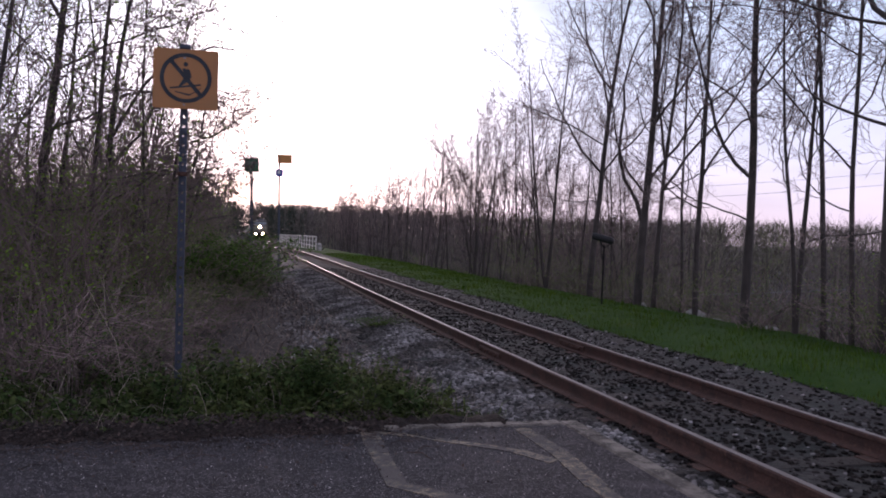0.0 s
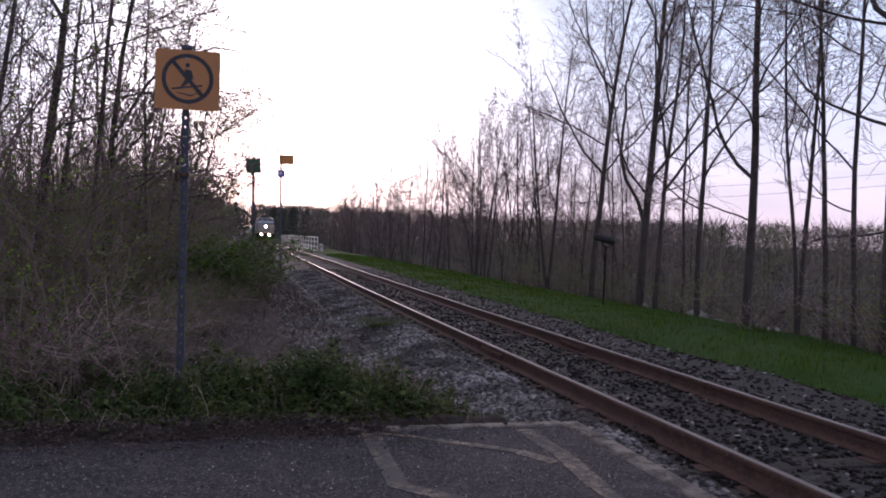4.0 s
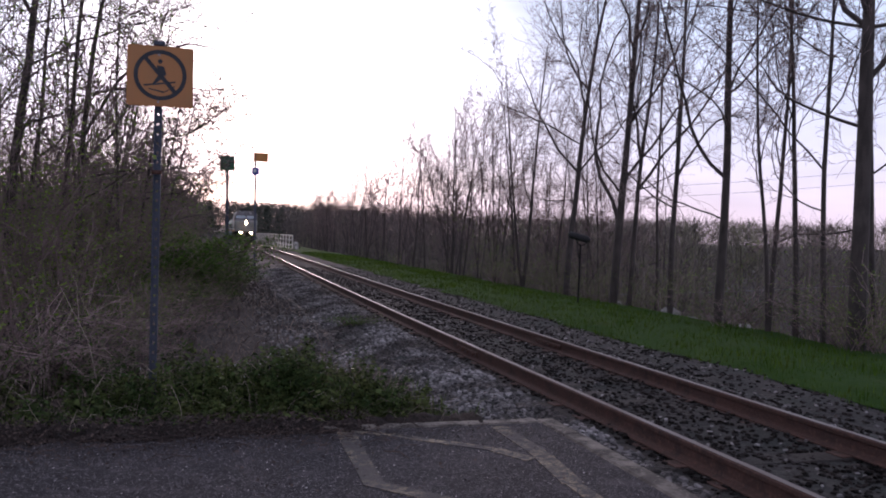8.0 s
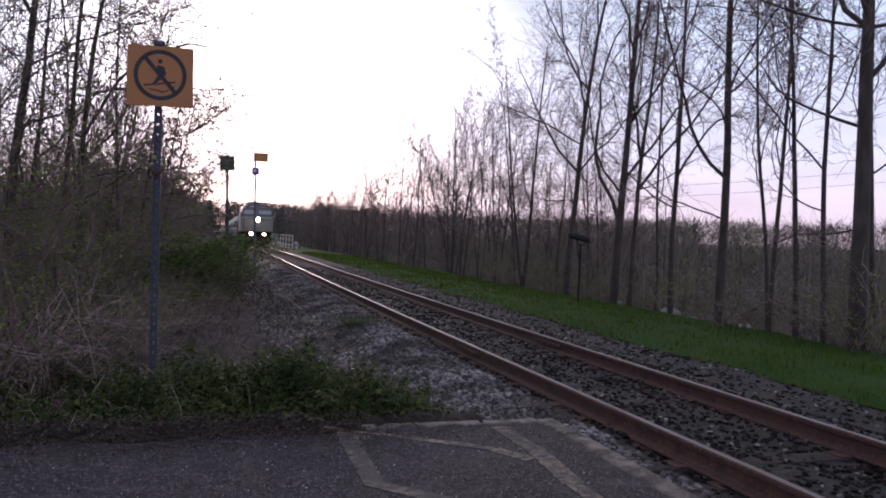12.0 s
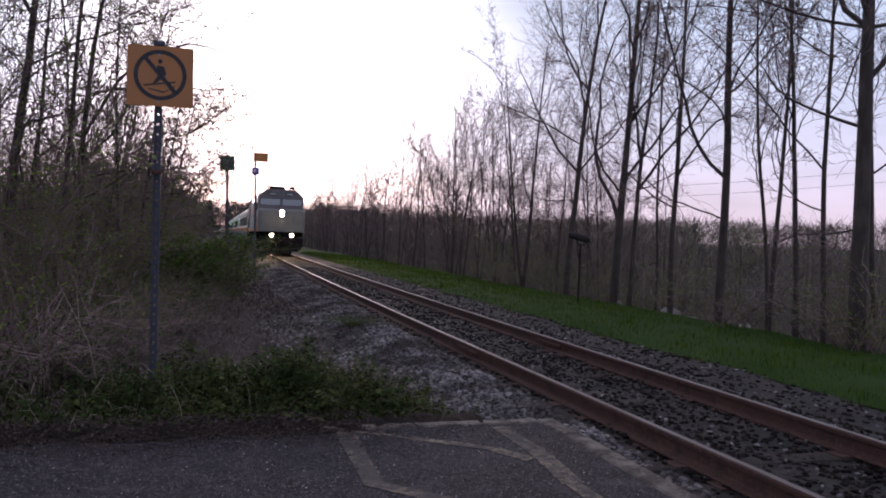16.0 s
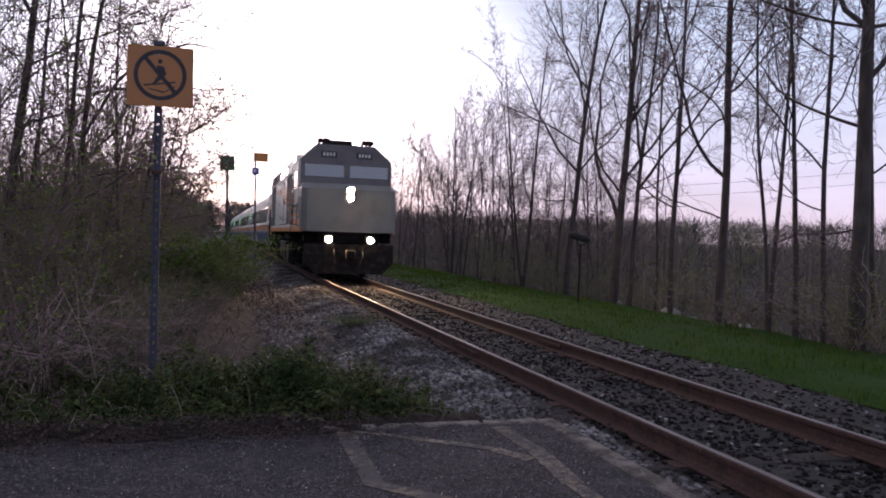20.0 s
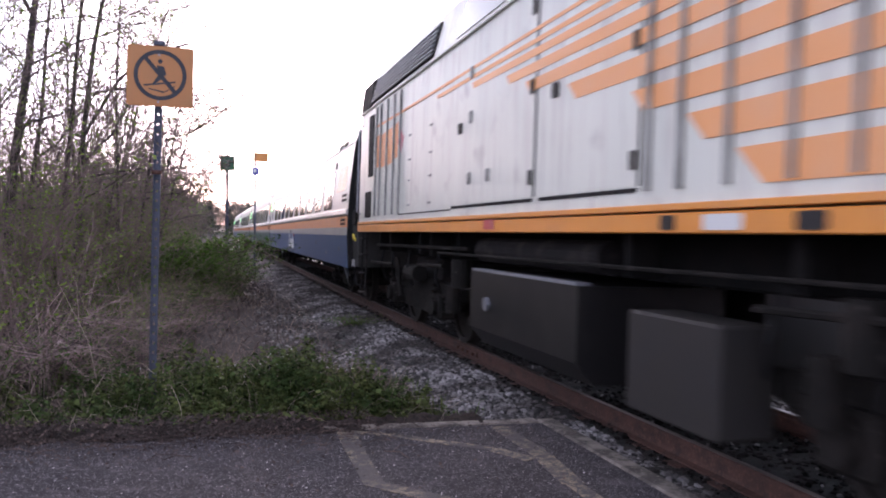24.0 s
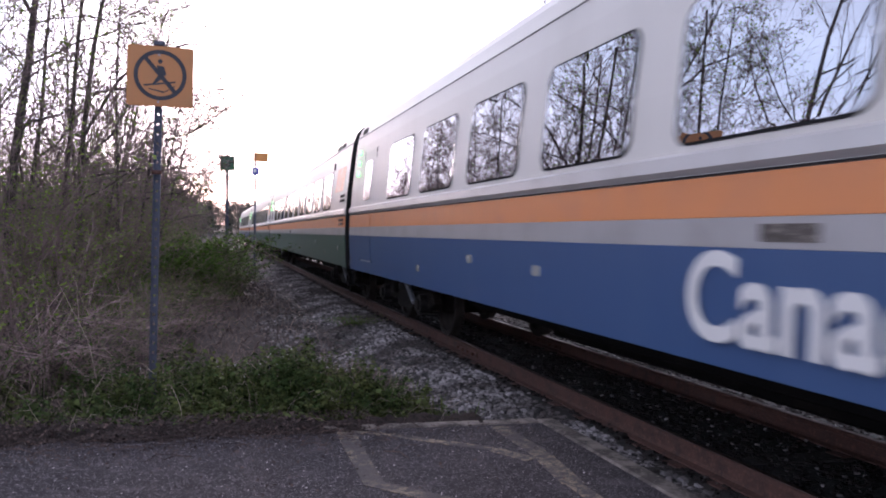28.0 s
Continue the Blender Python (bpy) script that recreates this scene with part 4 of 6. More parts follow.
def make_weeds():
    """Low weeds and dead grass between the platform and the gravel."""
    rnd = random.Random(15)
    g, d = Mesh(), Mesh()

    def weed_height(x, y):
        return max(0.0, 0.27 + 0.40 * math.exp(-((x - 0.7) / 1.0) ** 2 - ((y - 7.9) / 0.75) ** 2) + 0.30 * noise.noise((x * 1.3, y * 1.3, 5)) + 0.18 * noise.noise((x * 3, y * 3, 2)))
    for k in range(2600):
        x, y = rnd.uniform(-4.0, 2.45), 6.5 + 3.0 * rnd.random() ** 1.25
        lim = 2.4 - 0.30 * max(y - 7.2, 0) - 0.25 * rnd.random()
        if x > lim or noise.noise((x * 1.9, y * 1.9, 8.3)) < -0.12 or (x < -0.9 and rnd.random() < 0.3):
            continue
        hgt = weed_height(x, y) * ease(-0.1, 0.5, y - 6.5) * ease(0, 0.6, lim - x + 0.2) * rnd.uniform(0.6, 1.25)
        if hgt < 0.04:
            continue
        lx, ly = rnd.gauss(0, .12), rnd.gauss(0, .12)
        foot = Vector((x, y, -0.36))
        tip = Vector((x + lx, y + ly, -0.33 + hgt))
        g.tube([tuple(foot), tuple(tip)], [0.003, 0.0015], 3, caps=False)
        n = int(14 + 60 * hgt)
        for j in range(n):
            f = rnd.uniform(0.15, 1.0)
            wide = 0.09 * (1.15 - f)
            leaf(rnd, g, foot.lerp(tip, f) + Vector((rnd.gauss(0, wide), rnd.gauss(0, wide), rnd.gauss(0, .012))), rnd.uniform(0.025, 0.06), 0.42)
    for k in range(3000):
        x, y = rnd.uniform(-4.2, 2.5), 6.5 + 2.9 * rnd.random()
        lim = 2.45 - 0.3 * max(y - 7.2, 0)
        if x > lim or noise.noise((x * 1.5, y * 1.5, 2.3)) < 0.0 or (x < -0.9 and rnd.random() < 0.4):
            continue
        hgt = (0.08 + weed_height(x, y) * rnd.uniform(0.3, 1.1)) * ease(-0.2, 0.4, y - 6.5)
        a, ln, wd = rnd.uniform(0, 6.28), hgt * rnd.uniform(0.2, 0.9), rnd.uniform(0.003, 0.006)
        ca, sa, z = math.cos(a), math.sin(a), -0.36
        g.add([(x - sa * wd, y + ca * wd, z), (x + sa * wd, y - ca * wd, z), (x + ca * ln * .4 + sa * wd, y + sa * ln * .4 - ca * wd, z + hgt * .75),
               (x + ca * ln * .4 - sa * wd, y + sa * ln * .4 + ca * wd, z + hgt * .75), (x + ca * ln, y + sa * ln, z + hgt * rnd.uniform(.8, 1.05))], [(0, 1, 2, 3), (3, 2, 4)])
    for k in range(14000):
        if k < 8200:
            x, y = rnd.uniform(-4.5, 2.3) if k < 5200 else rnd.uniform(-4.5, -0.3), 6.58 + 3.5 * rnd.random()
        else:
            y = 9.0 + 22 * rnd.random() ** 1.4
            x = rnd.uniform(-1.6, track_x(y) - 2.3)
        z = ground_z(x, y)
        low = y > 9.2 and x > -1.2
        a, hgt = rnd.uniform(0, 6.28), rnd.uniform(0.02, 0.14) if low and rnd.random() < 0.9 else rnd.uniform(0.04, 0.22 if y < 9 else 0.42)
        ln = rnd.uniform(0.12, 0.5) if low else rnd.uniform(0.05, 0.35)
        wd = 0.003 * (1 + y / 14)
        ca, sa = math.cos(a), math.sin(a)
        d.add([(x - sa * wd, y + ca * wd, z), (x + sa * wd, y - ca * wd, z), (x + ca * ln * .5 + sa * wd, y + sa * ln * .5 - ca * wd, z + hgt * .75),
               (x + ca * ln * .5 - sa * wd, y + sa * ln * .5 + ca * wd, z + hgt * .75), (x + ca * ln, y + sa * ln, z + hgt * rnd.uniform(.6, 1.1))], [(0, 1, 2, 3), (3, 2, 4)])
    tagged(part("weeds", g, M_WEED), "low dark green weeds at the platform's edge", "weeds", kind="stuff")
    st = Mesh()
    for k in range(230):
        x, y = rnd.uniform(-3.6, 2.3), 6.6 + 2.4 * rnd.random()
        a, ln, hgt = rnd.uniform(0, 6.28), rnd.uniform(0.15, 0.5), rnd.uniform(0.12, 0.5)
        ca, sa, z = math.cos(a) * ln, math.sin(a) * ln, -0.34
        st.tube([(x, y, z), (x + ca * .3, y + sa * .3, z + hgt * .7), (x + ca * .7, y + sa * .7, z + hgt), (x + ca, y + sa, z + hgt * 0.95)], [0.0022, 0.002, 0.0016, 0.0012], 3, caps=False)
    for k in range(50):
        x, y = rnd.uniform(-4.4, -0.4), 8.2 + 3.2 * rnd.random()
        a, ln, hgt = rnd.uniform(0, 6.28), rnd.uniform(0.05, 0.7), rnd.uniform(0.3, 1.5)
        ca, sa, z = math.cos(a) * ln, math.sin(a) * ln, -0.36
        st.tube([(x, y, z), (x + ca * .3, y + sa * .3, z + hgt * .5), (x + ca, y + sa, z + hgt)], [0.0038, 0.003, 0.0018], 3, caps=False)
    fl = Mesh()
    for k in range(90):
        x, y = rnd.gauss(0.75, 0.6), rnd.gauss(7.85, 0.3)
        leaf(rnd, fl, Vector((x, y, -0.33 + weed_height(x, y) * rnd.uniform(0.75, 1.05))), 0.014, 0.5)
    tagged(part("blossoms", fl, M_WHITE), "tiny white blossoms on the weeds", "blossoms", kind="stuff")
    tagged(part("dry_stalks", st, M_STALK), "pale dry stalks arching over the weeds", "dry stalks", kind="stuff")
    tagged(part("dead_grass", d, M_LITTER), "dry tan grass stalks among the weeds", "dead grass", kind="stuff")


def make_debris():
    """Dirt, twigs and dead leaves swept against the asphalt's edge."""
    strip = Mesh()
    rnd = random.Random(31)
    xs = [-5 + 0.04 * i for i in range(186)]
    for x in xs:
        front = 6.30 + 0.16 * noise.noise((x * 1.3, 0.4, 0)) + 0.10 * noise.noise((x * 5, 1.4, 0)) + 0.16 * ease(0.3, 1.3, x)
        for j in range(7):
            f = j / 6
            y = front + (7.1 - front) * f
            strip.v.append((x, y, -0.156 + 0.055 * math.sin(min(f * 3.0, 2.2)) * (1 - 0.5 * ease(0.6, 1.4, x)) - 0.16 * ease(0.55, 1, f) + (bumps(x, y, 0.14, 0.05) + bumps(x, y, 0.05, 0.035)) * ease(0, 0.2, f)))
    strip.f = [(i * 7 + j, (i + 1) * 7 + j, (i + 1) * 7 + j + 1, i * 7 + j + 1) for i in range(len(xs) - 1) for j in range(6)]
    tagged(part("dirt_edge", strip, M_DIRT, smooth=True), "dirt and leaf mould over the asphalt's edge", "dirt", kind="stuff")
    d = Mesh()
    for k in range(7000):
        x = rnd.uniform(-4.5, 2.7)
        y = 6.45 - abs(rnd.gauss(0, 0.35)) if rnd.random() < 0.75 else rnd.uniform(4.2, 6.4)
        if x > 1.2 and rnd.random() < 0.6:
            continue
        leaf(rnd, d, Vector((x, y, -0.143 + 0.012 * rnd.random())), rnd.uniform(0.008, 0.026))
    for k in range(6500):
        x, f = rnd.uniform(-4.2, 1.4), rnd.random()
        leaf(rnd, d, Vector((x, 6.28 + 0.6 * f, -0.125 + 0.05 * math.sin(min(f * 3, 2.2)) + 0.02 * rnd.random())), rnd.uniform(0.010, 0.032))
    for k in range(240):
        x, y, a, ln = rnd.uniform(-4.5, 1.6), 6.5 - abs(rnd.gauss(0, 0.3)), rnd.uniform(0, 6.28), rnd.uniform(0.05, 0.3)
        d.tube([(x, y, -0.14), (x + math.cos(a) * ln * .5, y + math.sin(a) * ln * .5, -0.125), (x + math.cos(a + .3) * ln, y + math.sin(a + .3) * ln, -0.138)], 0.003, 3)
    d.tube([(1.62, 6.48, -0.12), (1.70, 6.46, -0.10), (1.76, 6.36, -0.13)], 0.005, 5)
    gr = Mesh()
    for k in range(4200):
        x, y = rnd.uniform(-4.5, 2.84), 3.0 + 3.4 * rnd.random() ** 0.8
        r, a = rnd.uniform(0.002, 0.0062) * (1.5 if rnd.random() < 0.06 else 1), rnd.uniform(0, 6.28)
        c, s = math.cos(a) * r, math.sin(a) * r
        z = -0.1505
        gr.add([(x + c, y + s, z), (x - s, y + c, z), (x - c, y - s, z), (x + s, y - c, z), (x + c * .3, y + s * .3, z + r * 1.2)], [(0, 1, 4), (1, 2, 4), (2, 3, 4), (3, 0, 4)])
    tagged(part("grit", gr, M_GRIT), "pale grit strewn over the asphalt", "grit", kind="stuff")
    tagged(part("litter", d, M_LEAFMOULD), "dead leaves and twigs on the asphalt", "litter", kind="stuff")


def make_far_woods():
    """Woods on the valley's sides, too far to tell tree from tree."""
    rnd = np.random.RandomState(6)
    m, sp = Mesh(), Mesh()

    def clump(x, y, hgt, wide, n):
        z = ground_z(x, y)
        m.tube([(x, y, z - 0.3), (x + rnd.normal() * .3, y, z + hgt * .8)], [0.14, 0.05], 3, caps=False)
        for _ in range(n):
            t = rnd.uniform(0.12, 1.0)
            r = wide * (1.1 - 0.75 * abs(t - 0.5)) * rnd.uniform(0.1, 1)
            a = rnd.uniform(0, 6.283)
            p = np.array((x + math.cos(a) * r, y + math.sin(a) * r, z + hgt * t))
            q = p + np.array((math.cos(a) * .5 + rnd.normal() * .4, math.sin(a) * .5 + rnd.normal() * .4, rnd.uniform(0.3, 1.3))) * (0.5 + hgt * 0.1)
            w = rnd.normal(size=3) * 0.005 * (1 + 0.035 * np.hypot(x, y))
            m.add([tuple(p - w), tuple(p + w), tuple(q)], [(0, 1, 2)])
    for k in range(900):
        y = rnd.uniform(15, 330)
        x = track_x(y) + 24 + 190 * rnd.uniform() ** 1.4
        clump(x, y, 1.454 + 0.029 * math.hypot(x, y) * rnd.uniform(0.72, 1.05) - ground_z(x, y), 3.0, 150)
    for k in range(500):
        y = rnd.uniform(10, 200)
        x = track_x(y) + 11 + 60 * rnd.uniform() ** 1.4
        clump(x, y, rnd.uniform(1.5, 3.8), 1.5, 60)
    for k in range(460):
        y = rnd.uniform(190, 380)
        x = rnd.uniform(-110, 75)
        if abs(x - track_x(y)) < 5:
            continue
        clump(x, y, 1.454 + 0.036 * math.hypot(x, y) * rnd.uniform(0.75, 1.05) - ground_z(x, y), 3.6, 210)
    for k in range(300):
        y = rnd.uniform(45, 210)
        x = track_x(y) - 7.5 - 36 * rnd.uniform() ** 1.5
        clump(x, y, rnd.uniform(5.5, 8.5), 2.2, 110)
    for k in range(110):
        y = rnd.uniform(312, 400)
        x = rnd.uniform(-22, 38)
        clump(x, y, 1.454 + 0.036 * y * rnd.uniform(0.75, 1.05) - ground_z(x, y), 3.6, 210)
    tagged(part("far_woods", m, M_FARWOOD), "grey-brown leafless woods across the valley", "woods", kind="stuff")
    for k in range(26):
        a = rnd.choice((rnd.uniform(-0.02, 0.1), rnd.uniform(0.42, 1.0)))
        d = rnd.uniform(170, 260)
        x, y = math.sin(a) * d, math.cos(a) * d
        z = ground_z(x, y)
        hgt = 1.454 + 0.033 * d * rnd.uniform(0.85, 1.15) - z
        for j in range(260):
            f = rnd.uniform() ** 0.8
            r = ((1 - f) * 2.3 + 0.15) * rnd.uniform(0.3, 1)
            a2 = rnd.uniform(0, 6.283)
            p = np.array((x + math.cos(a2) * r, y + math.sin(a2) * r, z + hgt * f))
            w = np.array((-math.sin(a2), math.cos(a2), 0)) * 0.22
            o2 = np.array((math.cos(a2), math.sin(a2), -0.35)) * 0.7
            sp.add([tuple(p - w), tuple(p + w), tuple(p + o2)], [(0, 1, 2)])
    tagged(part("spruces", sp, M_SPRUCE), "dark spruce tops on the far ridge", "spruces", kind="stuff")


# ---- signs and posts ----
def rrect(a0, a1, b0, b1, r, n=4):
    """A rectangle with rounded corners, as an outline."""
    q = []
    for ca, cb, t0 in ((a1 - r, b1 - r, 0), (a0 + r, b1 - r, 90), (a0 + r, b0 + r, 180), (a1 - r, b0 + r, 270)):
        for k in range(n + 1):
            t = radians(t0 + 90 * k / n)
            q.append((ca + r * math.cos(t), cb + r * math.sin(t)))
    return q


def perforated_post(parent, height, mat, wide=0.075, deep=0.035, step=0.10):
    """A U-channel post with a row of holes down its web."""
    post = Mesh()
    post.box(-wide / 2, -wide / 2 + 0.006, -deep / 2, deep / 2, -0.4, height, 0.001)
    post.box(wide / 2 - 0.006, wide / 2, -deep / 2, deep / 2, -0.4, height, 0.001)
    hole = 0.012
    post.box(-wide / 2 + 0.006, -hole, deep / 2 - 0.006, deep / 2, -0.4, height)
    post.box(hole, wide / 2 - 0.006, deep / 2 - 0.006, deep / 2, -0.4, height)
    z = -0.4
    while z < height:
        post.box(-hole, hole, deep / 2 - 0.006, deep / 2, z, min(z + step - 0.03, height))
        z += step
    return part("post", post, mat, parent)


def make_warning_sign():
    at = pose(-0.49, 8.83, -0.33, 0.4, -0.3, -2.5)
    t = thing("warning_sign", "faded amber square sign with black ring on steel post", "sign", at=at)
    perforated_post(t, 3.74, M_POST)
    plate = Mesh().prism(rrect(-0.312, 0.343, 3.065, 3.69, 0.02), 1, -0.028, -0.022)
    part("plate", plate, M_SIGN, t, "faded amber plate")
    face = -0.030
    cz = 3.39
    ring = Mesh().disc((0.015, face, cz), 1, 0.262, 0.004, 48, 0.22)
    part("ring", ring, M_INK, t)
    c, s = math.cos(radians(-49)), math.sin(radians(-49))

    def turned(a, b):
        return (0.015 + c * a - s * b, cz + s * a + c * b)
    bar = Mesh().prism([turned(-0.22, -0.021), turned(0.22, -0.021), turned(0.22, 0.021), turned(-0.22, 0.021)], 1, face - 0.004, face - 0.0021)
    part("slash", bar, M_INK, t)
    # plain marks behind the slash: a dot, a wedge and two bands for rails
    marks = (
        ("dot", [(0.012 + 0.024 * math.cos(k * .524), cz + 0.142 + 0.024 * math.sin(k * .524)) for k in range(12)]),
        ("wedge", [(-0.02, cz + 0.10), (0.05, cz + 0.09), (0.075, cz + 0.01), (0.02, cz - 0.05), (-0.045, cz - 0.10), (-0.06, cz - 0.095), (-0.005, cz + 0.0)]),
        ("band", [(-0.15, cz - 0.105), (0.165, cz - 0.055), (0.17, cz - 0.072), (-0.14, cz - 0.122)]),
        ("band", [(-0.10, cz - 0.140), (0.06, cz - 0.168), (0.17, cz - 0.095), (0.15, cz - 0.12), (0.05, cz - 0.185), (-0.09, cz - 0.152)]))
    for name, q in marks:
        part(name, Mesh().prism(q, 1, face - 0.0018, face), M_INK, t)
    for z in (3.60, 3.11):
        part("bolt", Mesh().disc((0.0, -0.034, z), 1, 0.011, 0.012, 8), M_GALV, t)
    part("bracket", Mesh().box(-0.05, 0.05, -0.035, 0.03, 2.36, 2.40, 0.004), M_RUST, t, "rusty splice clamp")
    part("post_cap", Mesh().box(-0.055, 0.055, -0.03, 0.03, 3.70, 3.745, 0.006), M_POST, t)


def make_line_signs():
    t = thing("green_sign", "blank green square sign on a perforated steel post", "sign", at=pose(0.86, 31.8, -0.36, 0, -1.6, 4))
    perforated_post(t, 4.3, M_POST, 0.12, 0.05, 0.16)
    part("plate", Mesh().prism(rrect(-0.28, 0.28, 4.18, 4.74, 0.07), 1, -0.032, -0.027), M_GREEN, t)
    part("plate_back", Mesh().prism(rrect(-0.278, 0.278, 4.182, 4.738, 0.07), 1, -0.0268, -0.022), M_SIGNBACK, t, "bare metal back of the plate")
    y = thing("marker_sign", "amber flag-shaped sign above a small blue sign on a pole", "sign", at=pose(2.55, 43.1, -0.36, 0, -1.2, 4))
    part("pole", Mesh().tube([(0, 0, -0.3), (0, 0, 6.05)], 0.055, 8), M_POST, y)
    part("plate", Mesh().prism(rrect(-0.10, 0.66, 5.56, 6.04, 0.02), 1, -0.05, -0.045), M_AMBER, y)
    part("plate_back", Mesh().prism(rrect(-0.098, 0.658, 5.562, 6.038, 0.02), 1, -0.0448, -0.04), M_SIGNBACK, y, "bare metal back of the plate")
    part("small_plate", Mesh().prism(rrect(-0.19, 0.20, 4.86, 5.24, 0.02), 1, -0.05, -0.042), M_BLUE_SIGN, y, "small blue plate")
    part("mark", Mesh().box(-0.10, 0.05, -0.054, -0.051, 5.0, 5.16), M_WHITE, y)


def make_bridge():
    b = thing("bridge_railing", "four-bar railing, coloured pale as if headlit, along the far side of a railway bridge", "railing")
    s0, s1, off = 88.0, 176.0, 3.9
    for i in range(23):
        s = s0 + (s1 - s0) * i / 22
        p = part("railing_post", Mesh().box(-0.06, 0.06, -0.06, 0.06, -1.6, 1.32, 0.01), M_FENCE, b)
        p.matrix_basis = pose(*on_track(s, off, 0.0), 0, 0, track_turn(s))
    for z in (-0.30, 0.22, 0.74, 1.26):
        m = Mesh()
        m.tube([on_track(s0 + (s1 - s0) * i / 22, off - 0.07, z) for i in range(23)], 0.06, 6)
        part("railing_bar", m, M_FENCE, b)
    w = thing("wing_wall", "sloping pale concrete wing wall at the bridge's end", "wall", kind="structure")
    part("concrete", Mesh().prism([(86.5, -2.2), (82.5, -2.2), (88.0, 0.55), (89.5, 0.55)], 0, 9.4, 9.75), M_CONCRETE, w)


def make_odd_things():
    # a dark box on a thin stand beyond the track
    t = thing("trackside_box", "dark oblong box on a thin stand among the trees", "box", at=pose(11.0, 22.0, ground_z(11.0, 22.0), 0, 0, -25))
    part("stand", Mesh().tube([(0, 0, -0.2), (0.02, 0, 1.9)], 0.028, 8), M_DARK, t)
    part("box", Mesh().tube([(-0.36, 0, 2.17), (-0.3, 0, 2.17), (0.22, 0, 2.04), (0.3, 0, 2.01)], [0.07, 0.11, 0.11, 0.06], 10), M_BLACK, t)
    part("bracket", Mesh().tube([(-0.15, 0, 2.07), (0.02, 0, 1.8), (0.25, 0, 1.97)], 0.018, 6), M_DARK, t)
    # pale lumps of stone at the edge of the slope
    rnd = random.Random(44)
    for x, y, r in ((13.1, 23.4, 0.22), (13.35, 20.6, 0.30), (13.75, 20.1, 0.24), (13.5, 17.4, 0.22), (13.8, 17.0, 0.16)):
        m = Mesh()
        rings = [[(r * math.cos(a * 0.785) * math.sin(b) * rnd.uniform(0.8, 1.25), r * math.sin(a * 0.785) * math.sin(b) * rnd.uniform(0.8, 1.25), r * 0.7 * math.cos(b) * rnd.uniform(0.85, 1.15)) for a in range(8)] for b in (0.5, 1.1, 1.7, 2.4)]
        m.v = [q for ring in rings for q in ring]
        m.f = [(k * 8 + i, (k + 1) * 8 + i, (k + 1) * 8 + (i + 1) % 8, k * 8 + (i + 1) % 8) for k in range(3) for i in range(8)] + [tuple(range(8)), tuple(range(24, 32))[::-1]]
        b = tagged(part("boulder", m, M_CONCRETE), "pale weathered boulder at the edge of the slope", "boulder", group="boulders on the slope")
        b.matrix_basis = pose(x, y, ground_z(x, y) + 0.3 * r)
    # wires across the valley
    for k, (a, c, sag) in enumerate((((7.0, 60, 4.2), (60, 34, 9.5), 1.0), ((7.0, 60, 3.6), (60, 34, 8.6), 1.0), ((16, 36, -1.2), (44, 26, 1.6), 0.4))):
        m = Mesh()
        pts = []
        for i in range(17):
            f = i / 16
            q = Vector(a).lerp(Vector(c), f)
            pts.append((q.x, q.y, q.z - sag * 4 * f * (1 - f)))
        m.tube(pts, 0.012, 4)
        tagged(part("cable", m, M_GALV), "thin pale overhead cable across the valley", "cable", group="cables")


# ---- the train ----
def plate(side, outline, x_of, proud, thick=0.02):
    """A panel on a vehicle's side: an outline of (y, z) that follows the side's shape."""
    m = Mesh()
    n = len(outline)
    m.v = [(side * (x_of(z) + proud), y, z) for y, z in outline] + [(side * (x_of(z) + proud - thick), y, z) for y, z in outline]
    m.f = [tuple(range(n)), tuple(range(n, 2 * n))[::-1]] + [(i, (i + 1) % n, n + (i + 1) % n, n + i) for i in range(n)]
    return m


def wheelset(parent, y, z, r, name="wheelset"):
    ws = part(name, Mesh().tube([(-0.95, 0, 0), (0.95, 0, 0)], 0.085, 10), M_DARK, parent)
    ws.matrix_basis = pose(0, y, z)
    for side in (-1, 1):
        w = Mesh()
        w.disc((side * 0.753, 0, 0), 0, r, 0.12, 36, r * 0.84)
        w.disc((side * 0.69, 0, 0), 0, r + 0.025, 0.03, 36, r * 0.84)
        w.disc((side * 0.74, 0, 0), 0, r * 0.85, 0.05, 24, 0.14)
        w.disc((side * 0.76, 0, 0), 0, 0.15, 0.16, 16)
        for k in range(6):
            a = k * math.pi / 3
            w.disc((side * 0.765, math.cos(a) * r * .6, math.sin(a) * r * .6), 0, 0.03, 0.012, 8)
        part("wheel", w, M_TYRE, ws, "brake-dusted wheel with a bright tread")
    return ws


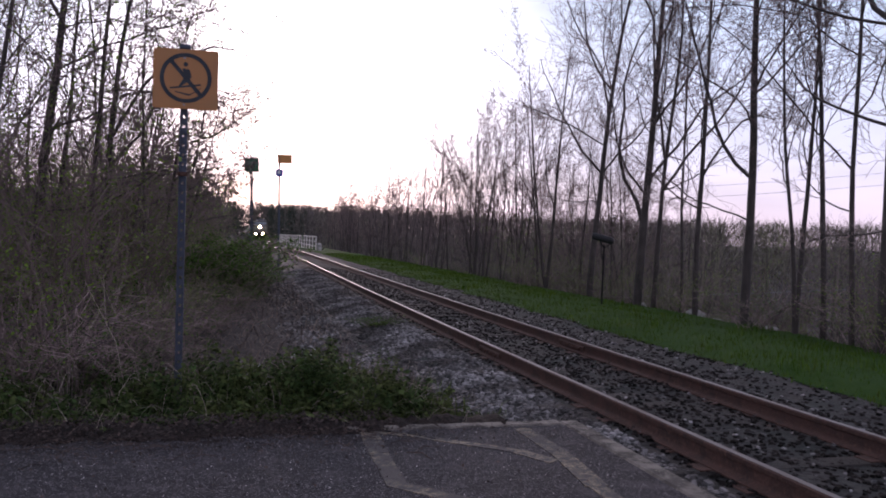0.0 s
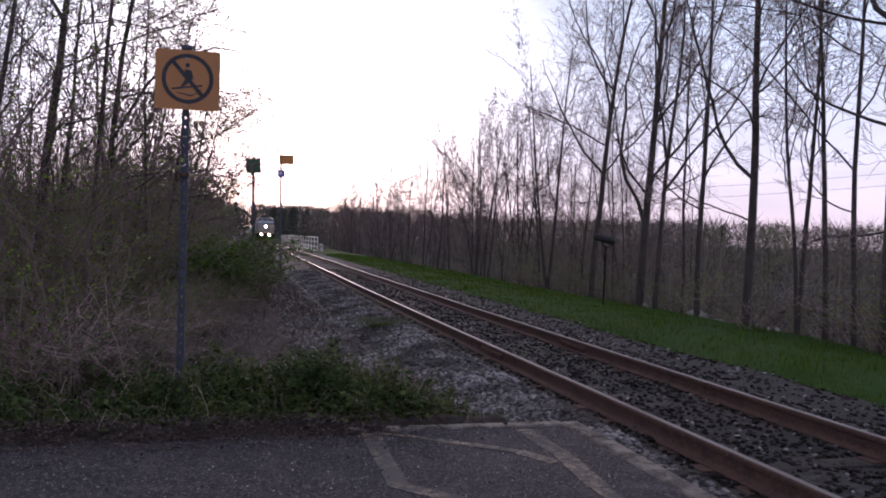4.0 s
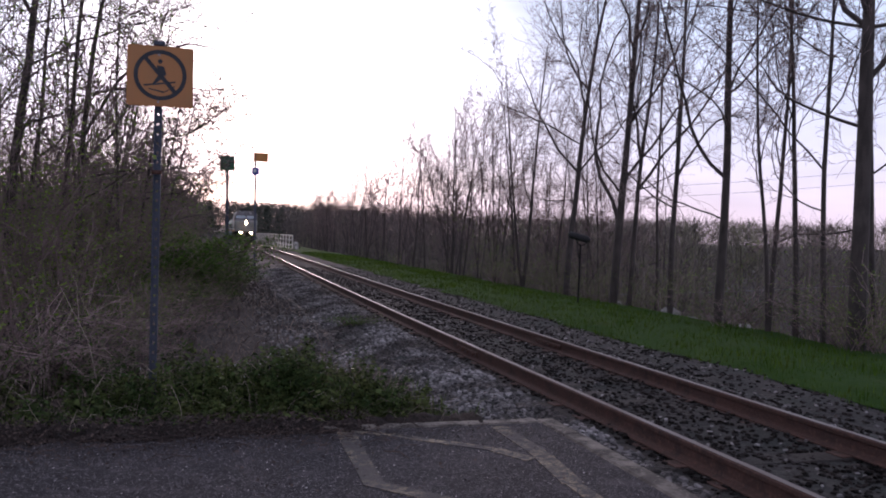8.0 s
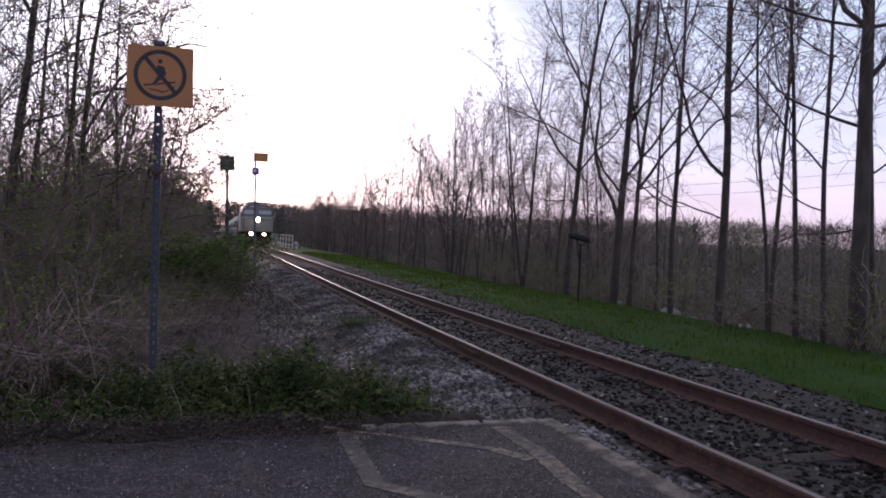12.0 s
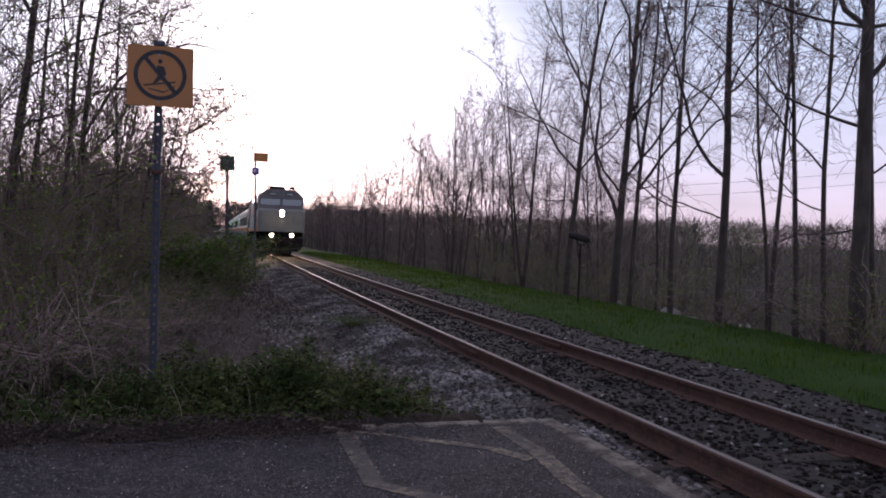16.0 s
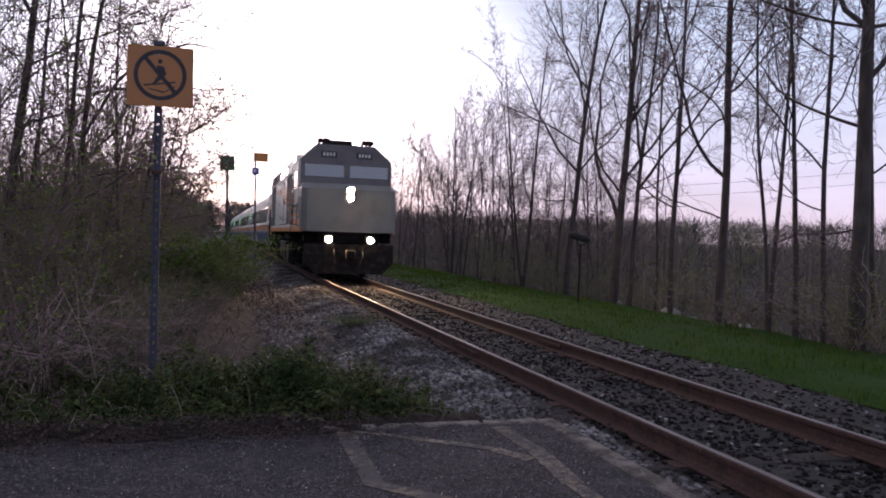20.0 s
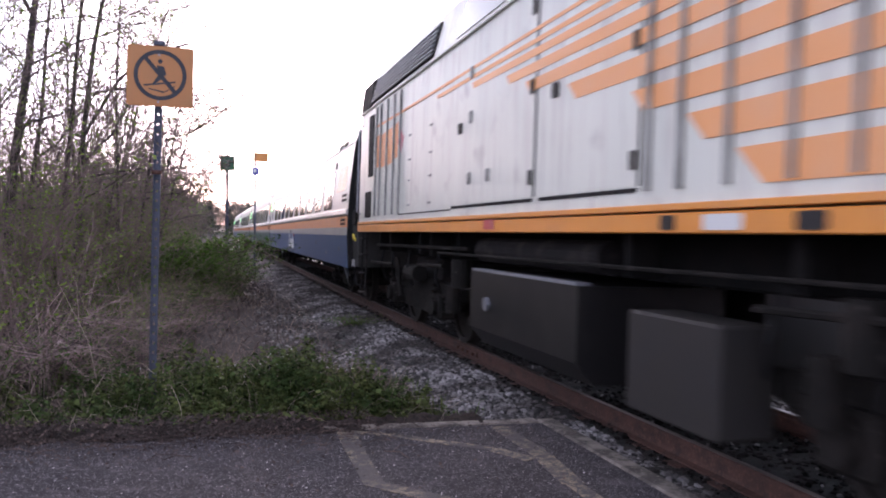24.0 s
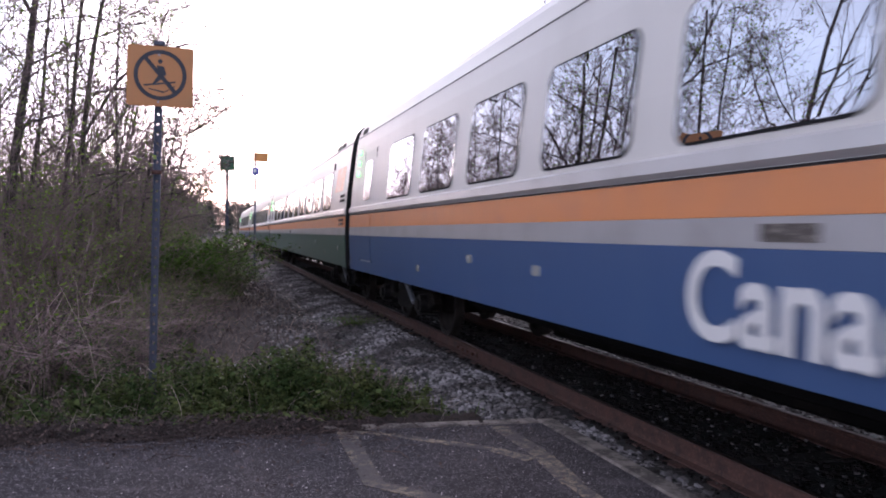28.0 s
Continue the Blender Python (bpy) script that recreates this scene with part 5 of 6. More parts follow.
def loco_truck(parent, y):
    """A two-axle truck of a road locomotive."""
    frame_ = None
    for sd in (-1, 1):
        x = sd * 1.05
        f = Mesh().prism([(y - 2.0, 0.62), (y - 1.75, 0.50), (y - 1.0, 0.55), (y - 0.75, 0.36), (y + 0.75, 0.36), (y + 1.0, 0.55), (y + 1.75, 0.50), (y + 2.0, 0.62),
                 (y + 2.0, 0.78), (y + 0.6, 0.86), (y - 0.6, 0.86), (y - 2.0, 0.78)], 0, x - 0.07, x + 0.07)
        frame_ = part("truck_frame", f, M_GRIME, parent)
        for a in (-1.37, 1.37):
            jb = Mesh().box(sd * 1.10 - 0.13, sd * 1.10 + 0.13, y + a - 0.2, y + a + 0.2, 0.34, 0.68, 0.03)
            jb.disc((sd * 1.26, y + a, 0.51), 0, 0.12, 0.08, 14)
            part("journal_box", jb, M_GRIME, frame_)
            for q in (-0.33, 0.33):
                sp = Mesh().tube([(sd * 1.12 + 0.075 * math.cos(k * .9), y + a + q + 0.075 * math.sin(k * .9), 0.56 + 0.014 * k) for k in range(22)], 0.017, 5)
                part("coil_spring", sp, M_GRIME, frame_)
        part("brake_cylinder", Mesh().tube([(sd * 1.25, y - 0.55, 0.92), (sd * 1.25, y + 0.1, 0.92)], 0.12, 12), M_GRIME, frame_)
        part("damper", Mesh().tube([(sd * 1.28, y + 0.5, 0.50), (sd * 1.28, y + 0.85, 1.1)], 0.045, 8), M_GRIME, frame_)
        for q in (-1.8, -0.2, 0.9, 1.7):
            hose = Mesh().tube([(sd * 1.32, y + q, 1.25), (sd * 1.34, y + q + 0.1, 0.95), (sd * 1.2, y + q + 0.28, 0.7)], 0.022, 6)
            part("hose", hose, M_RUBBER, frame_)
        for a in (-1.37 - 0.6, -1.37 + 0.6, 1.37 - 0.6, 1.37 + 0.6):
            part("brake_shoe", Mesh().box(sd * 0.75 - 0.05, sd * 0.75 + 0.05, y + a - 0.06, y + a + 0.06, 0.3, 0.72, 0.02), M_GRIME, frame_)
    part("truck_bolster", Mesh().box(-0.98, 0.98, y - 0.7, y + 0.7, 0.30, 1.15, 0.04), M_DARK, parent)
    for a in (-1.37, 1.37):
        part("traction_motor", Mesh().box(-0.6, 0.6, y + a - 0.5, y + a + 0.5, 0.28, 1.1, 0.08), M_DARK, parent)
    return [wheelset(parent, y + a, 0.508, 0.508) for a in (-1.37, 1.37)]


def make_locomotive():
    """Streamlined diesel; it faces -y, its rear end at y = 0, the rail's top at z = 0."""
    t = thing("locomotive", "grey diesel passenger locomotive with orange stripes, headlights lit", "locomotive")
    W, F = 1.56, -16.08

    def side_x(z):
        return W if z <= 3.72 else W - (z - 3.72) * 0.25
    body = Mesh()
    hull = [(-W, 1.67), (W, 1.67), (W, 3.72), (1.40, 4.36), (-1.40, 4.36), (-W, 3.72)]
    body.prism(hull, 1, -12.296, -0.08)
    part("carbody", body, M_SILVER, t)
    cab = Mesh()
    n0 = [(-W, 1.67), (W, 1.67), (W, 4.0), (1.0, 4.53), (-1.0, 4.53), (-W, 4.0)]
    cab.prism(n0, 1, -14.55, -12.3)
    part("cab", cab, M_SILVER, t)
    # blunt full-width nose with a sloping top, its corners chamfered
    nose = Mesh()
    ch = 0.22
    for z, yy, ins in ((1.56, F, 0.0), (2.95, F, 0.0), (3.13, F + 0.25, 0.05)):
        nose.v += [(-W + ins, -14.55, z), (-W + ins, yy + ch, z), (-W + ins + ch * .8, yy, z), (W - ins - ch * .8, yy, z), (W - ins, yy + ch, z), (W - ins, -14.55, z)]
    nose.f = [(0, 1, 2, 3, 4, 5)[::-1]] + [(k * 6 + i, k * 6 + i + 1, k * 6 + i + 7, k * 6 + i + 6) for k in (0, 1) for i in range(5)] + [(0, 6, 11, 5), (6, 12, 17, 11)] + [tuple(range(12, 18))]
    part("nose", nose, M_NOSE, t, "grey blunt nose")
    # cab front above the nose: raked windscreen band
    front = Mesh()
    front.add([(-W, -14.55, 3.10), (W, -14.55, 3.10), (W, -14.55, 4.0), (1.0, -14.55, 4.53), (-1.0, -14.55, 4.53), (-W, -14.55, 4.0),
               (-1.53, -15.2, 3.10), (1.53, -15.2, 3.10), (1.53, -15.08, 3.98), (0.98, -15.0, 4.50), (-0.98, -15.0, 4.50), (-1.53, -15.08, 3.98)],
              [(6, 7, 8, 9, 10, 11)] + [(i, (i + 1) % 6, 6 + (i + 1) % 6, 6 + i) for i in range(6)])
    part("cab_front", front, M_CABFRONT, t, "black cab front")
    for sd in (-1, 1):
        q = [(sd * 0.10, -15.166, 3.40), (sd * 1.40, -15.166, 3.40), (sd * 1.40, -15.112, 3.80), (sd * 0.10, -15.112, 3.80)]
        pane = Mesh().add([(x, y - 0.012, z) for x, y, z in q] + [(x, y + 0.02, z) for x, y, z in q], [(0, 1, 2, 3), (4, 7, 6, 5), (0, 4, 5, 1), (1, 5, 6, 2), (2, 6, 7, 3), (3, 7, 4, 0)])
        part("windscreen", pane, M_WINDSCREEN, t, "dark windscreen pane")
        nb = Mesh().box(sd * 0.6 - 0.26, sd * 0.6 + 0.26, -15.09, -15.0, 4.06, 4.26, 0.01)
        board = part("number_board", nb, M_BLACK, t)
        for k in range(4):
            part("bar", Mesh().box(sd * 0.6 - 0.2 + 0.11 * k, sd * 0.6 - 0.13 + 0.11 * k, -15.096, -15.09, 4.10, 4.22), M_WHITE, board)
        # horns
        for k, (dx, ln) in enumerate(((-0.12, 0.42), (0.03, 0.5), (0.15, 0.36))):
            hn = Mesh().tube([(sd * 0.75 + dx, -14.3, 4.65), (sd * 0.75 + dx, -14.3 - ln * .6, 4.65), (sd * 0.75 + dx, -14.3 - ln, 4.65)], [0.03, 0.045, 0.09], 10)
            hn.box(sd * 0.75 + dx - 0.04, sd * 0.75 + dx + 0.04, -14.35, -14.25, 4.52, 4.64)
            part("horn", hn, M_DARK, t)
    part("air_conditioner", Mesh().box(-0.62, 0.28, -14.4, -13.2, 4.52, 4.72, 0.03), M_DARK, t)
    # lamps
    lampbox = part("headlight_housing", Mesh().prism(rrect(-0.17, 0.17, 2.56, 3.04, 0.06), 1, F - 0.05, F + 0.02), M_BLACK, t)
    for z in (2.69, 2.91):
        part("headlight", Mesh().disc((0, F - 0.055, z), 1, 0.10, 0.02, 20), M_LAMP, lampbox, "lit headlight")
    for sd in (-1, 1):
        db = part("ditch_light_housing", Mesh().box(sd * 0.68 - 0.15, sd * 0.68 + 0.15, F - 0.12, F + 0.05, 1.17, 1.46, 0.02), M_BLACK, t)
        part("ditch_light", Mesh().disc((sd * 0.68, F - 0.125, 1.31), 1, 0.09, 0.02, 20), M_LAMP, db, "lit ditch light")
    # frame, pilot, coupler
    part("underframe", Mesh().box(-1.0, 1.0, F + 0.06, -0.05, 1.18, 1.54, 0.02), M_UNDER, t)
    for sd in (-1, 1):
        part("sill_stripe", Mesh().box(sd * 1.52 - 0.05, sd * 1.52 + 0.05, F + 0.22, 0.0, 1.53, 1.655, 0.008), M_SILL, t, "orange sill stripe")
        part("sill_ledge", Mesh().box(sd * 1.54 - 0.04, sd * 1.54 + 0.04, -15.7, -0.02, 1.668, 1.712, 0.006), M_SILL, t)
    part("pilot", Mesh().prism([(-1.45, 1.16), (-1.45, 0.55), (-1.1, 0.2), (1.1, 0.2), (1.45, 0.55), (1.45, 1.16)], 1, F - 0.12, F + 0.1), M_DARK, t, "dark pilot plate")
    cp = Mesh().box(-0.11, 0.11, F - 0.55, F, 0.74, 0.98, 0.03)
    cp.box(-0.19, 0.12, F - 0.75, F - 0.5, 0.68, 1.0, 0.05)
    part("coupler", cp, M_GRIME, t)
    for x in (-0.5, 0.42):
        hs = Mesh().tube([(x, F - 0.1, 1.0), (x, F - 0.3, 0.8), (x * 0.7, F - 0.35, 0.45)], 0.026, 6)
        part("air_hose", hs, M_RUBBER, t)
    for sd in (-1, 1):
        for z in (0.42, 0.72, 1.02):
            part("corner_step", Mesh().box(sd * 1.3 - 0.16, sd * 1.3 + 0.16, F + 0.0, F + 0.28, z, z + 0.03), M_DARK, t)
    # side details on both flanks
    for sd in (-1, 1):
        # recessed cab door with steps
        door = part("cab_door", plate(sd, rrect(-13.0, -12.42, 1.80, 3.60, 0.05), side_x, 0.005), M_SILVER, t)
        part("door_window", plate(sd, rrect(-12.92, -12.5, 2.95, 3.5, 0.06), side_x, 0.02), M_DARKGLASS, door)
        for y0, z0, z1 in ((-12.82, 2.13, 2.32), (-12.82, 1.79, 1.95)):
            part("step_hole", plate(sd, rrect(y0, y0 + 0.40, z0, z1, 0.02), side_x, 0.036, 0.03), M_BLACK, door)
        part("door_gap", plate(sd, rrect(-12.42, -12.34, 1.56, 3.62, 0.02), side_x, 0.034, 0.03), M_RIB, door)
        part("door_gap", plate(sd, rrect(-13.03, -12.99, 1.80, 3.60, 0.01), side_x, 0.034, 0.03), M_DARK, door)
        part("door_plate", plate(sd, rrect(-12.72, -12.56, 3.05, 3.42, 0.02), side_x, 0.036, 0.03), M_FADEDRED, door, "faded red plate")
        part("panel_edge", plate(sd, rrect(-14.60, -14.52, 1.72, 2.50, 0.01), side_x, 0.034, 0.03), M_RIB, t)
        part("grab_iron", Mesh().tube([(sd * 1.57, -13.06, 1.85), (sd * 1.64, -13.06, 1.9), (sd * 1.64, -13.06, 3.0), (sd * 1.57, -13.06, 3.05)], 0.016, 6), M_GALV, t)
        part("cab_window", plate(sd, rrect(-14.45, -13.25, 3.0, 3.62, 0.08), side_x, 0.012), M_DARKGLASS, t, "dark sliding cab window")
        pn = part("nose_panel", plate(sd, rrect(-14.52, -12.94, 1.77, 2.46, 0.02), side_x, 0.005), M_SILVER, t, "raised equipment panel")
        for z, thick in ((2.415, 0.035), (2.37, 0.014), (1.755, 0.02)):
            part("panel_trim", Mesh().box(sd * 1.585 - 0.016, sd * 1.585 + 0.016, -14.5, -12.96, z, z + thick), M_DARK, pn)
        for y, w in ((-14.42, 0.17), (-13.84, 0.12), (-13.17, 0.12)):
            part("latch", plate(sd, rrect(y, y + w, 2.17, 2.32, 0.02), side_x, 0.02), M_RIB, pn)
        for z in (2.2, 2.62, 3.0):
            part("grab_iron", Mesh().tube([(sd * 1.56, -15.85, z), (sd * 1.64, -15.82, z), (sd * 1.64, -15.45, z), (sd * 1.57, -15.42, z)], 0.014, 6), M_GALV, t)
        # slanting orange stripes, their tips stepped
        for yt, yf, z0, z1 in ((-11.28, -15.55, 1.77, 1.97), (-10.80, -15.0, 2.05, 2.22), (-10.15, -14.5, 2.31, 2.46), (-9.14, -13.85, 2.55, 2.69),
                               (-8.25, -12.95, 2.76, 2.865), (-7.75, -12.3, 2.92, 3.01), (-6.7, -11.6, 3.065, 3.135), (-5.3, -10.7, 3.18, 3.225), (-1.5, -9.8, 3.29, 3.325)):
            q = [(yt, z1 + 0.02), (yt - 1.1 * (z1 - z0), z0 + 0.02), (yf, z0), (yf + 1.6 * (z1 - z0), z1)]
            part("stripe", plate(sd, q, side_x, 0.009, 0.015), M_FADED, t, "faded orange slanting stripe")
        # upright ribs, darker grey to carry their shadow lines, and door seams
        for y in (-1.57, -1.93, -2.43, -2.93, -3.35, -10.39, -10.75, -11.21, -11.71, -12.12):
            part("rib", plate(sd, rrect(y - 0.022, y + 0.022, 1.80, 3.66, 0.008), side_x, 0.028, 0.05), M_RIB, t)
        for y0, y1 in ((-8.48, -6.05), (-10.25, -8.62)):
            dd = part("engine_room_door", plate(sd, rrect(y0, y1, 1.84, 3.60, 0.03), side_x, 0.005), M_SILVER, t)
            for z in (1.95, 2.75, 3.45):
                part("hinge", plate(sd, rrect(y0 + 0.02, y0 + 0.08, z, z + 0.13, 0.01), side_x, 0.025), M_GREYBOX, dd)
            part("door_seam", plate(sd, rrect(y0 - 0.035, y0 - 0.005, 1.84, 3.60, 0.005), side_x, 0.006), M_DARK, dd)
            part("door_seam", plate(sd, [(y0, 1.80), (y1, 1.80), (y1, 1.83), (y0, 1.83)], side_x, 0.006), M_DARK, dd)
            part("latch", plate(sd, rrect(y1 - 0.35, y1 - 0.24, 2.64, 2.76, 0.02), side_x, 0.025), M_GREYBOX, dd)
        for y, z in ((-6.75, 2.72), (-6.75, 2.05), (-7.35, 2.05), (-6.75, 3.2)):
            part("latch", plate(sd, rrect(y, y + 0.09, z, z + 0.13, 0.02), side_x, 0.02), M_RIB, t)
        for y in (-4.0, -5.12):
            for z in (1.90, 2.25, 2.55, 2.90):
                part("hinge", plate(sd, rrect(y, y + 0.10, z, z + 0.022, 0.008), side_x, 0.014), M_RIB, t)
        part("panel_seam", plate(sd, [(-6.0, 1.785), (-3.34, 1.785), (-3.34, 1.800), (-6.0, 1.800)], side_x, 0.006), M_DARK, t)
        for y, w, mat in ((-11.35, 0.34, M_WHITE), (-10.72, 0.16, M_GREYBOX), (-11.95, 0.2, M_GREYBOX)):
            part("sill_plate", plate(sd, rrect(y, y + w, 1.55, 1.64, 0.02), lambda z: 1.572, 0.006), mat, t)
        # rear door, vents and emblem
        part("rear_vent", plate(sd, rrect(-1.32, -0.90, 2.50, 3.58, 0.04), side_x, 0.012), M_DARK, t)
        lv = part("rear_vent", plate(sd, rrect(-1.36, -0.66, 1.74, 2.32, 0.04), side_x, 0.012), M_SILVER, t)
        part("louvre", plate(sd, rrect(-1.28, -0.72, 1.78, 2.24, 0.02), side_x, 0.018), M_GRIME, lv)
        for yb, w, zb, zt in ((-1.60, 0.30, 2.62, 3.16), (-1.96, 0.44, 2.60, 3.14), (-2.46, 0.44, 2.60, 3.16), (-2.97, 0.20, 2.66, 3.18)):
            part("emblem", plate(sd, [(yb, zb), (yb - w, zb + 0.01), (yb - w, zt + 0.02), (yb, zt)], side_x, 0.004), M_FADED, t, "faded orange block emblem")
        part("red_mark", plate(sd, [(-3.34, 3.10), (-3.42, 3.0), (-3.57, 2.93), (-3.47, 2.82), (-3.36, 2.70), (-3.27, 2.82), (-3.15, 2.90), (-3.28, 3.0)], side_x, 0.004), M_FADEDRED, t, "faded red emblem")
        part("red_plate", plate(sd, rrect(-7.55, -7.25, 1.56, 1.66, 0.01), lambda z: 1.572, 0.004), M_RED, t)
        # top edge: louvred intake and dark openings
        gr = part("intake_grille", plate(sd, [(-5.0, 3.80), (-1.0, 3.80), (-1.0, 4.26), (-5.0, 4.26)], side_x, 0.02), M_DARK, t)
        for k in range(7):
            z = 3.83 + 0.062 * k
            part("slat", Mesh().box(sd * (side_x(z) + 0.03) - 0.02, sd * (side_x(z) + 0.03) + 0.02, -4.96, -1.04, z, z + 0.016), M_GALV, gr)
        for y0, y1 in ((-7.75, -6.0), (-9.45, -9.1), (-12.3, -11.6)):
            part("roof_hatch", plate(sd, [(y0, 3.80), (y1, 3.80), (y1, 4.24), (y0, 4.24)], side_x, 0.012), M_DARKGLASS, t)
        part("drip_rail", Mesh().tube([(sd * 1.575, -12.9, 3.72), (sd * 1.575, -0.1, 3.72)], 0.018, 6), M_SILVER, t)
        # fuel tank, air reservoirs, pipes
        tank = part("fuel_tank", Mesh().prism([(sd * 0.2, 0.34), (sd * 1.36, 0.34), (sd * 1.52, 0.52), (sd * 1.52, 1.12), (sd * 0.2, 1.12)], 1, -9.35, -6.75), M_TANK, t)
        part("filler_cap", Mesh().disc((sd * 1.53, -7.3, 0.80), 0, 0.07, 0.05, 14), M_GALV, tank)
        part("tank_rim", Mesh().box(sd * 1.46 - 0.06, sd * 1.46 + 0.06, -9.33, -6.77, 1.121, 1.145), M_GALV, tank)
        part("battery_box", Mesh().box(sd * 1.34 - 0.2, sd * 1.34 + 0.2, -11.15, -10.15, 0.36, 1.02, 0.02), M_GREYBOX, t, "pale grey equipment box")
        part("air_reservoir", Mesh().tube([(sd * 1.2, -9.3, 1.34), (sd * 1.2, -6.3, 1.34)], 0.14, 14), M_DARK, t)
        part("pipe", Mesh().tube([(sd * 1.46, -12.2, 1.30), (sd * 1.46, -5.2, 1.27)], 0.016, 6), M_GRIME, t)
        part("sand_cap", Mesh().disc((sd * 1.36, -14.98, 1.32), 0, 0.09, 0.06, 16), M_CAP, t, "dirty yellow cap")
        for y in (-15.6, -14.4, -12.6, -11.6, -9.9, -5.9, -4.7, -4.1, -2.2, -1.4):
            part("bracket", Mesh().box(sd * 1.3 - 0.12, sd * 1.3 + 0.16, y - 0.05, y + 0.05, 1.22, 1.54, 0.01), M_UNDER, t)
        for y, z, r in ((-12.0, 1.08, 0.11), (-11.75, 0.78, 0.09), (-5.9, 1.05, 0.12), (-5.6, 0.72, 0.09)):
            part("air_filter", Mesh().tube([(sd * 1.36, y, z - 0.18), (sd * 1.36, y, z + 0.16)], r, 12), M_GRIME, t)
        for y0, y1, z in ((-12.6, -11.3, 1.16), (-5.3, -4.1, 1.10), (-2.4, -0.7, 1.02), (-6.3, -1.2, 1.34)):
            part("pipe", Mesh().tube([(sd * 1.42, y0, z), (sd * 1.42, y1, z - 0.03)], 0.024, 6), M_GRIME, t)
        ld = Mesh()
        for y in (-0.62, -0.2):
            ld.tube([(sd * 1.5, y, 0.35), (sd * 1.5, y, 1.52)], 0.02, 6)
        for z in (0.4, 0.75, 1.1, 1.4):
            ld.box(sd * 1.5 - 0.08, sd * 1.5 + 0.04, -0.62, -0.2, z, z + 0.025)
        part("ladder", ld, M_DARK, t)
        part("grab_iron", Mesh().tube([(sd * 1.57, -0.30, 1.85), (sd * 1.64, -0.30, 1.9), (sd * 1.64, -0.30, 3.45), (sd * 1.57, -0.30, 3.5)], 0.016, 6), M_GALV, t)
    hood = Mesh()
    hood.prism([(-1.57, 3.74), (1.57, 3.74), (1.52, 4.22), (1.15, 4.5), (-1.15, 4.5), (-1.52, 4.22)], 1, -0.98, -0.06)
    part("exhaust_hood", hood, M_DARK, t, "black raised roof hood")
    for k, y in enumerate((-3.2, -4.5, -8.4, -9.8)):
        part("roof_fan", Mesh().disc((0, y, 4.38), 2, 0.55, 0.12, 24), M_DARK, t)
    part("rear_diaphragm", Mesh().box(-0.5, 0.5, -0.08, 0.35, 1.2, 3.5, 0.05), M_RUBBER, t)
    wheels = loco_truck(t, -3.0) + loco_truck(t, -13.1)
    return t, wheels


COACH_SIDE = [(0.80, 1.565), (1.455, 1.605), (1.95, 1.60), (2.40, 1.575), (2.90, 1.528), (3.14, 1.506), (3.36, 1.475), (3.55, 1.41), (3.71, 1.27), (3.85, 0.95), (3.94, 0.5)]


def coach_x(z):
    for (z0, x0), (z1, x1) in zip(COACH_SIDE, COACH_SIDE[1:]):
        if z <= z1:
            return x0 + (x1 - x0) * (z - z0) / (z1 - z0)
    return COACH_SIDE[-1][1]


def coach_truck(parent, y):
    for sd in (-1, 1):
        x = sd * 1.08
        f = Mesh().prism([(y - 1.75, 0.52), (y - 1.5, 0.40), (y - 0.6, 0.42), (y - 0.4, 0.30), (y + 0.4, 0.30), (y + 0.6, 0.42), (y + 1.5, 0.40), (y + 1.75, 0.52), (y + 1.6, 0.66), (y + 0.4, 0.62), (y - 0.4, 0.62), (y - 1.6, 0.66)], 0, x - 0.06, x + 0.06)
        fr = part("truck_frame", f, M_GRIME, parent)
        for a in (-1.25, 1.25):
            jb = Mesh().disc((sd * 1.17, y + a, 0.46), 0, 0.15, 0.16, 14)
            jb.disc((sd * 1.26, y + a, 0.46), 0, 0.09, 0.06, 12)
            part("axle_box", jb, M_TANK, fr)
        part("air_spring", Mesh().disc((sd * 1.0, y, 0.74), 2, 0.26, 0.24, 18), M_RUBBER, fr)
        part("damper", Mesh().tube([(sd * 1.2, y - 0.8, 0.45), (sd * 1.25, y - 0.2, 0.9)], 0.04, 8), M_GALV, fr)
        part("brake_unit", Mesh().box(sd * 1.1 - 0.12, sd * 1.1 + 0.12, y + 0.5, y + 0.85, 0.5, 0.75, 0.03), M_GRIME, fr)
    part("truck_bolster", Mesh().box(-0.95, 0.95, y - 1.5, y + 1.5, 0.36, 0.80, 0.05), M_DARK, parent)
    return [wheelset(parent, y + a, 0.46, 0.46) for a in (-1.25, 1.25)]


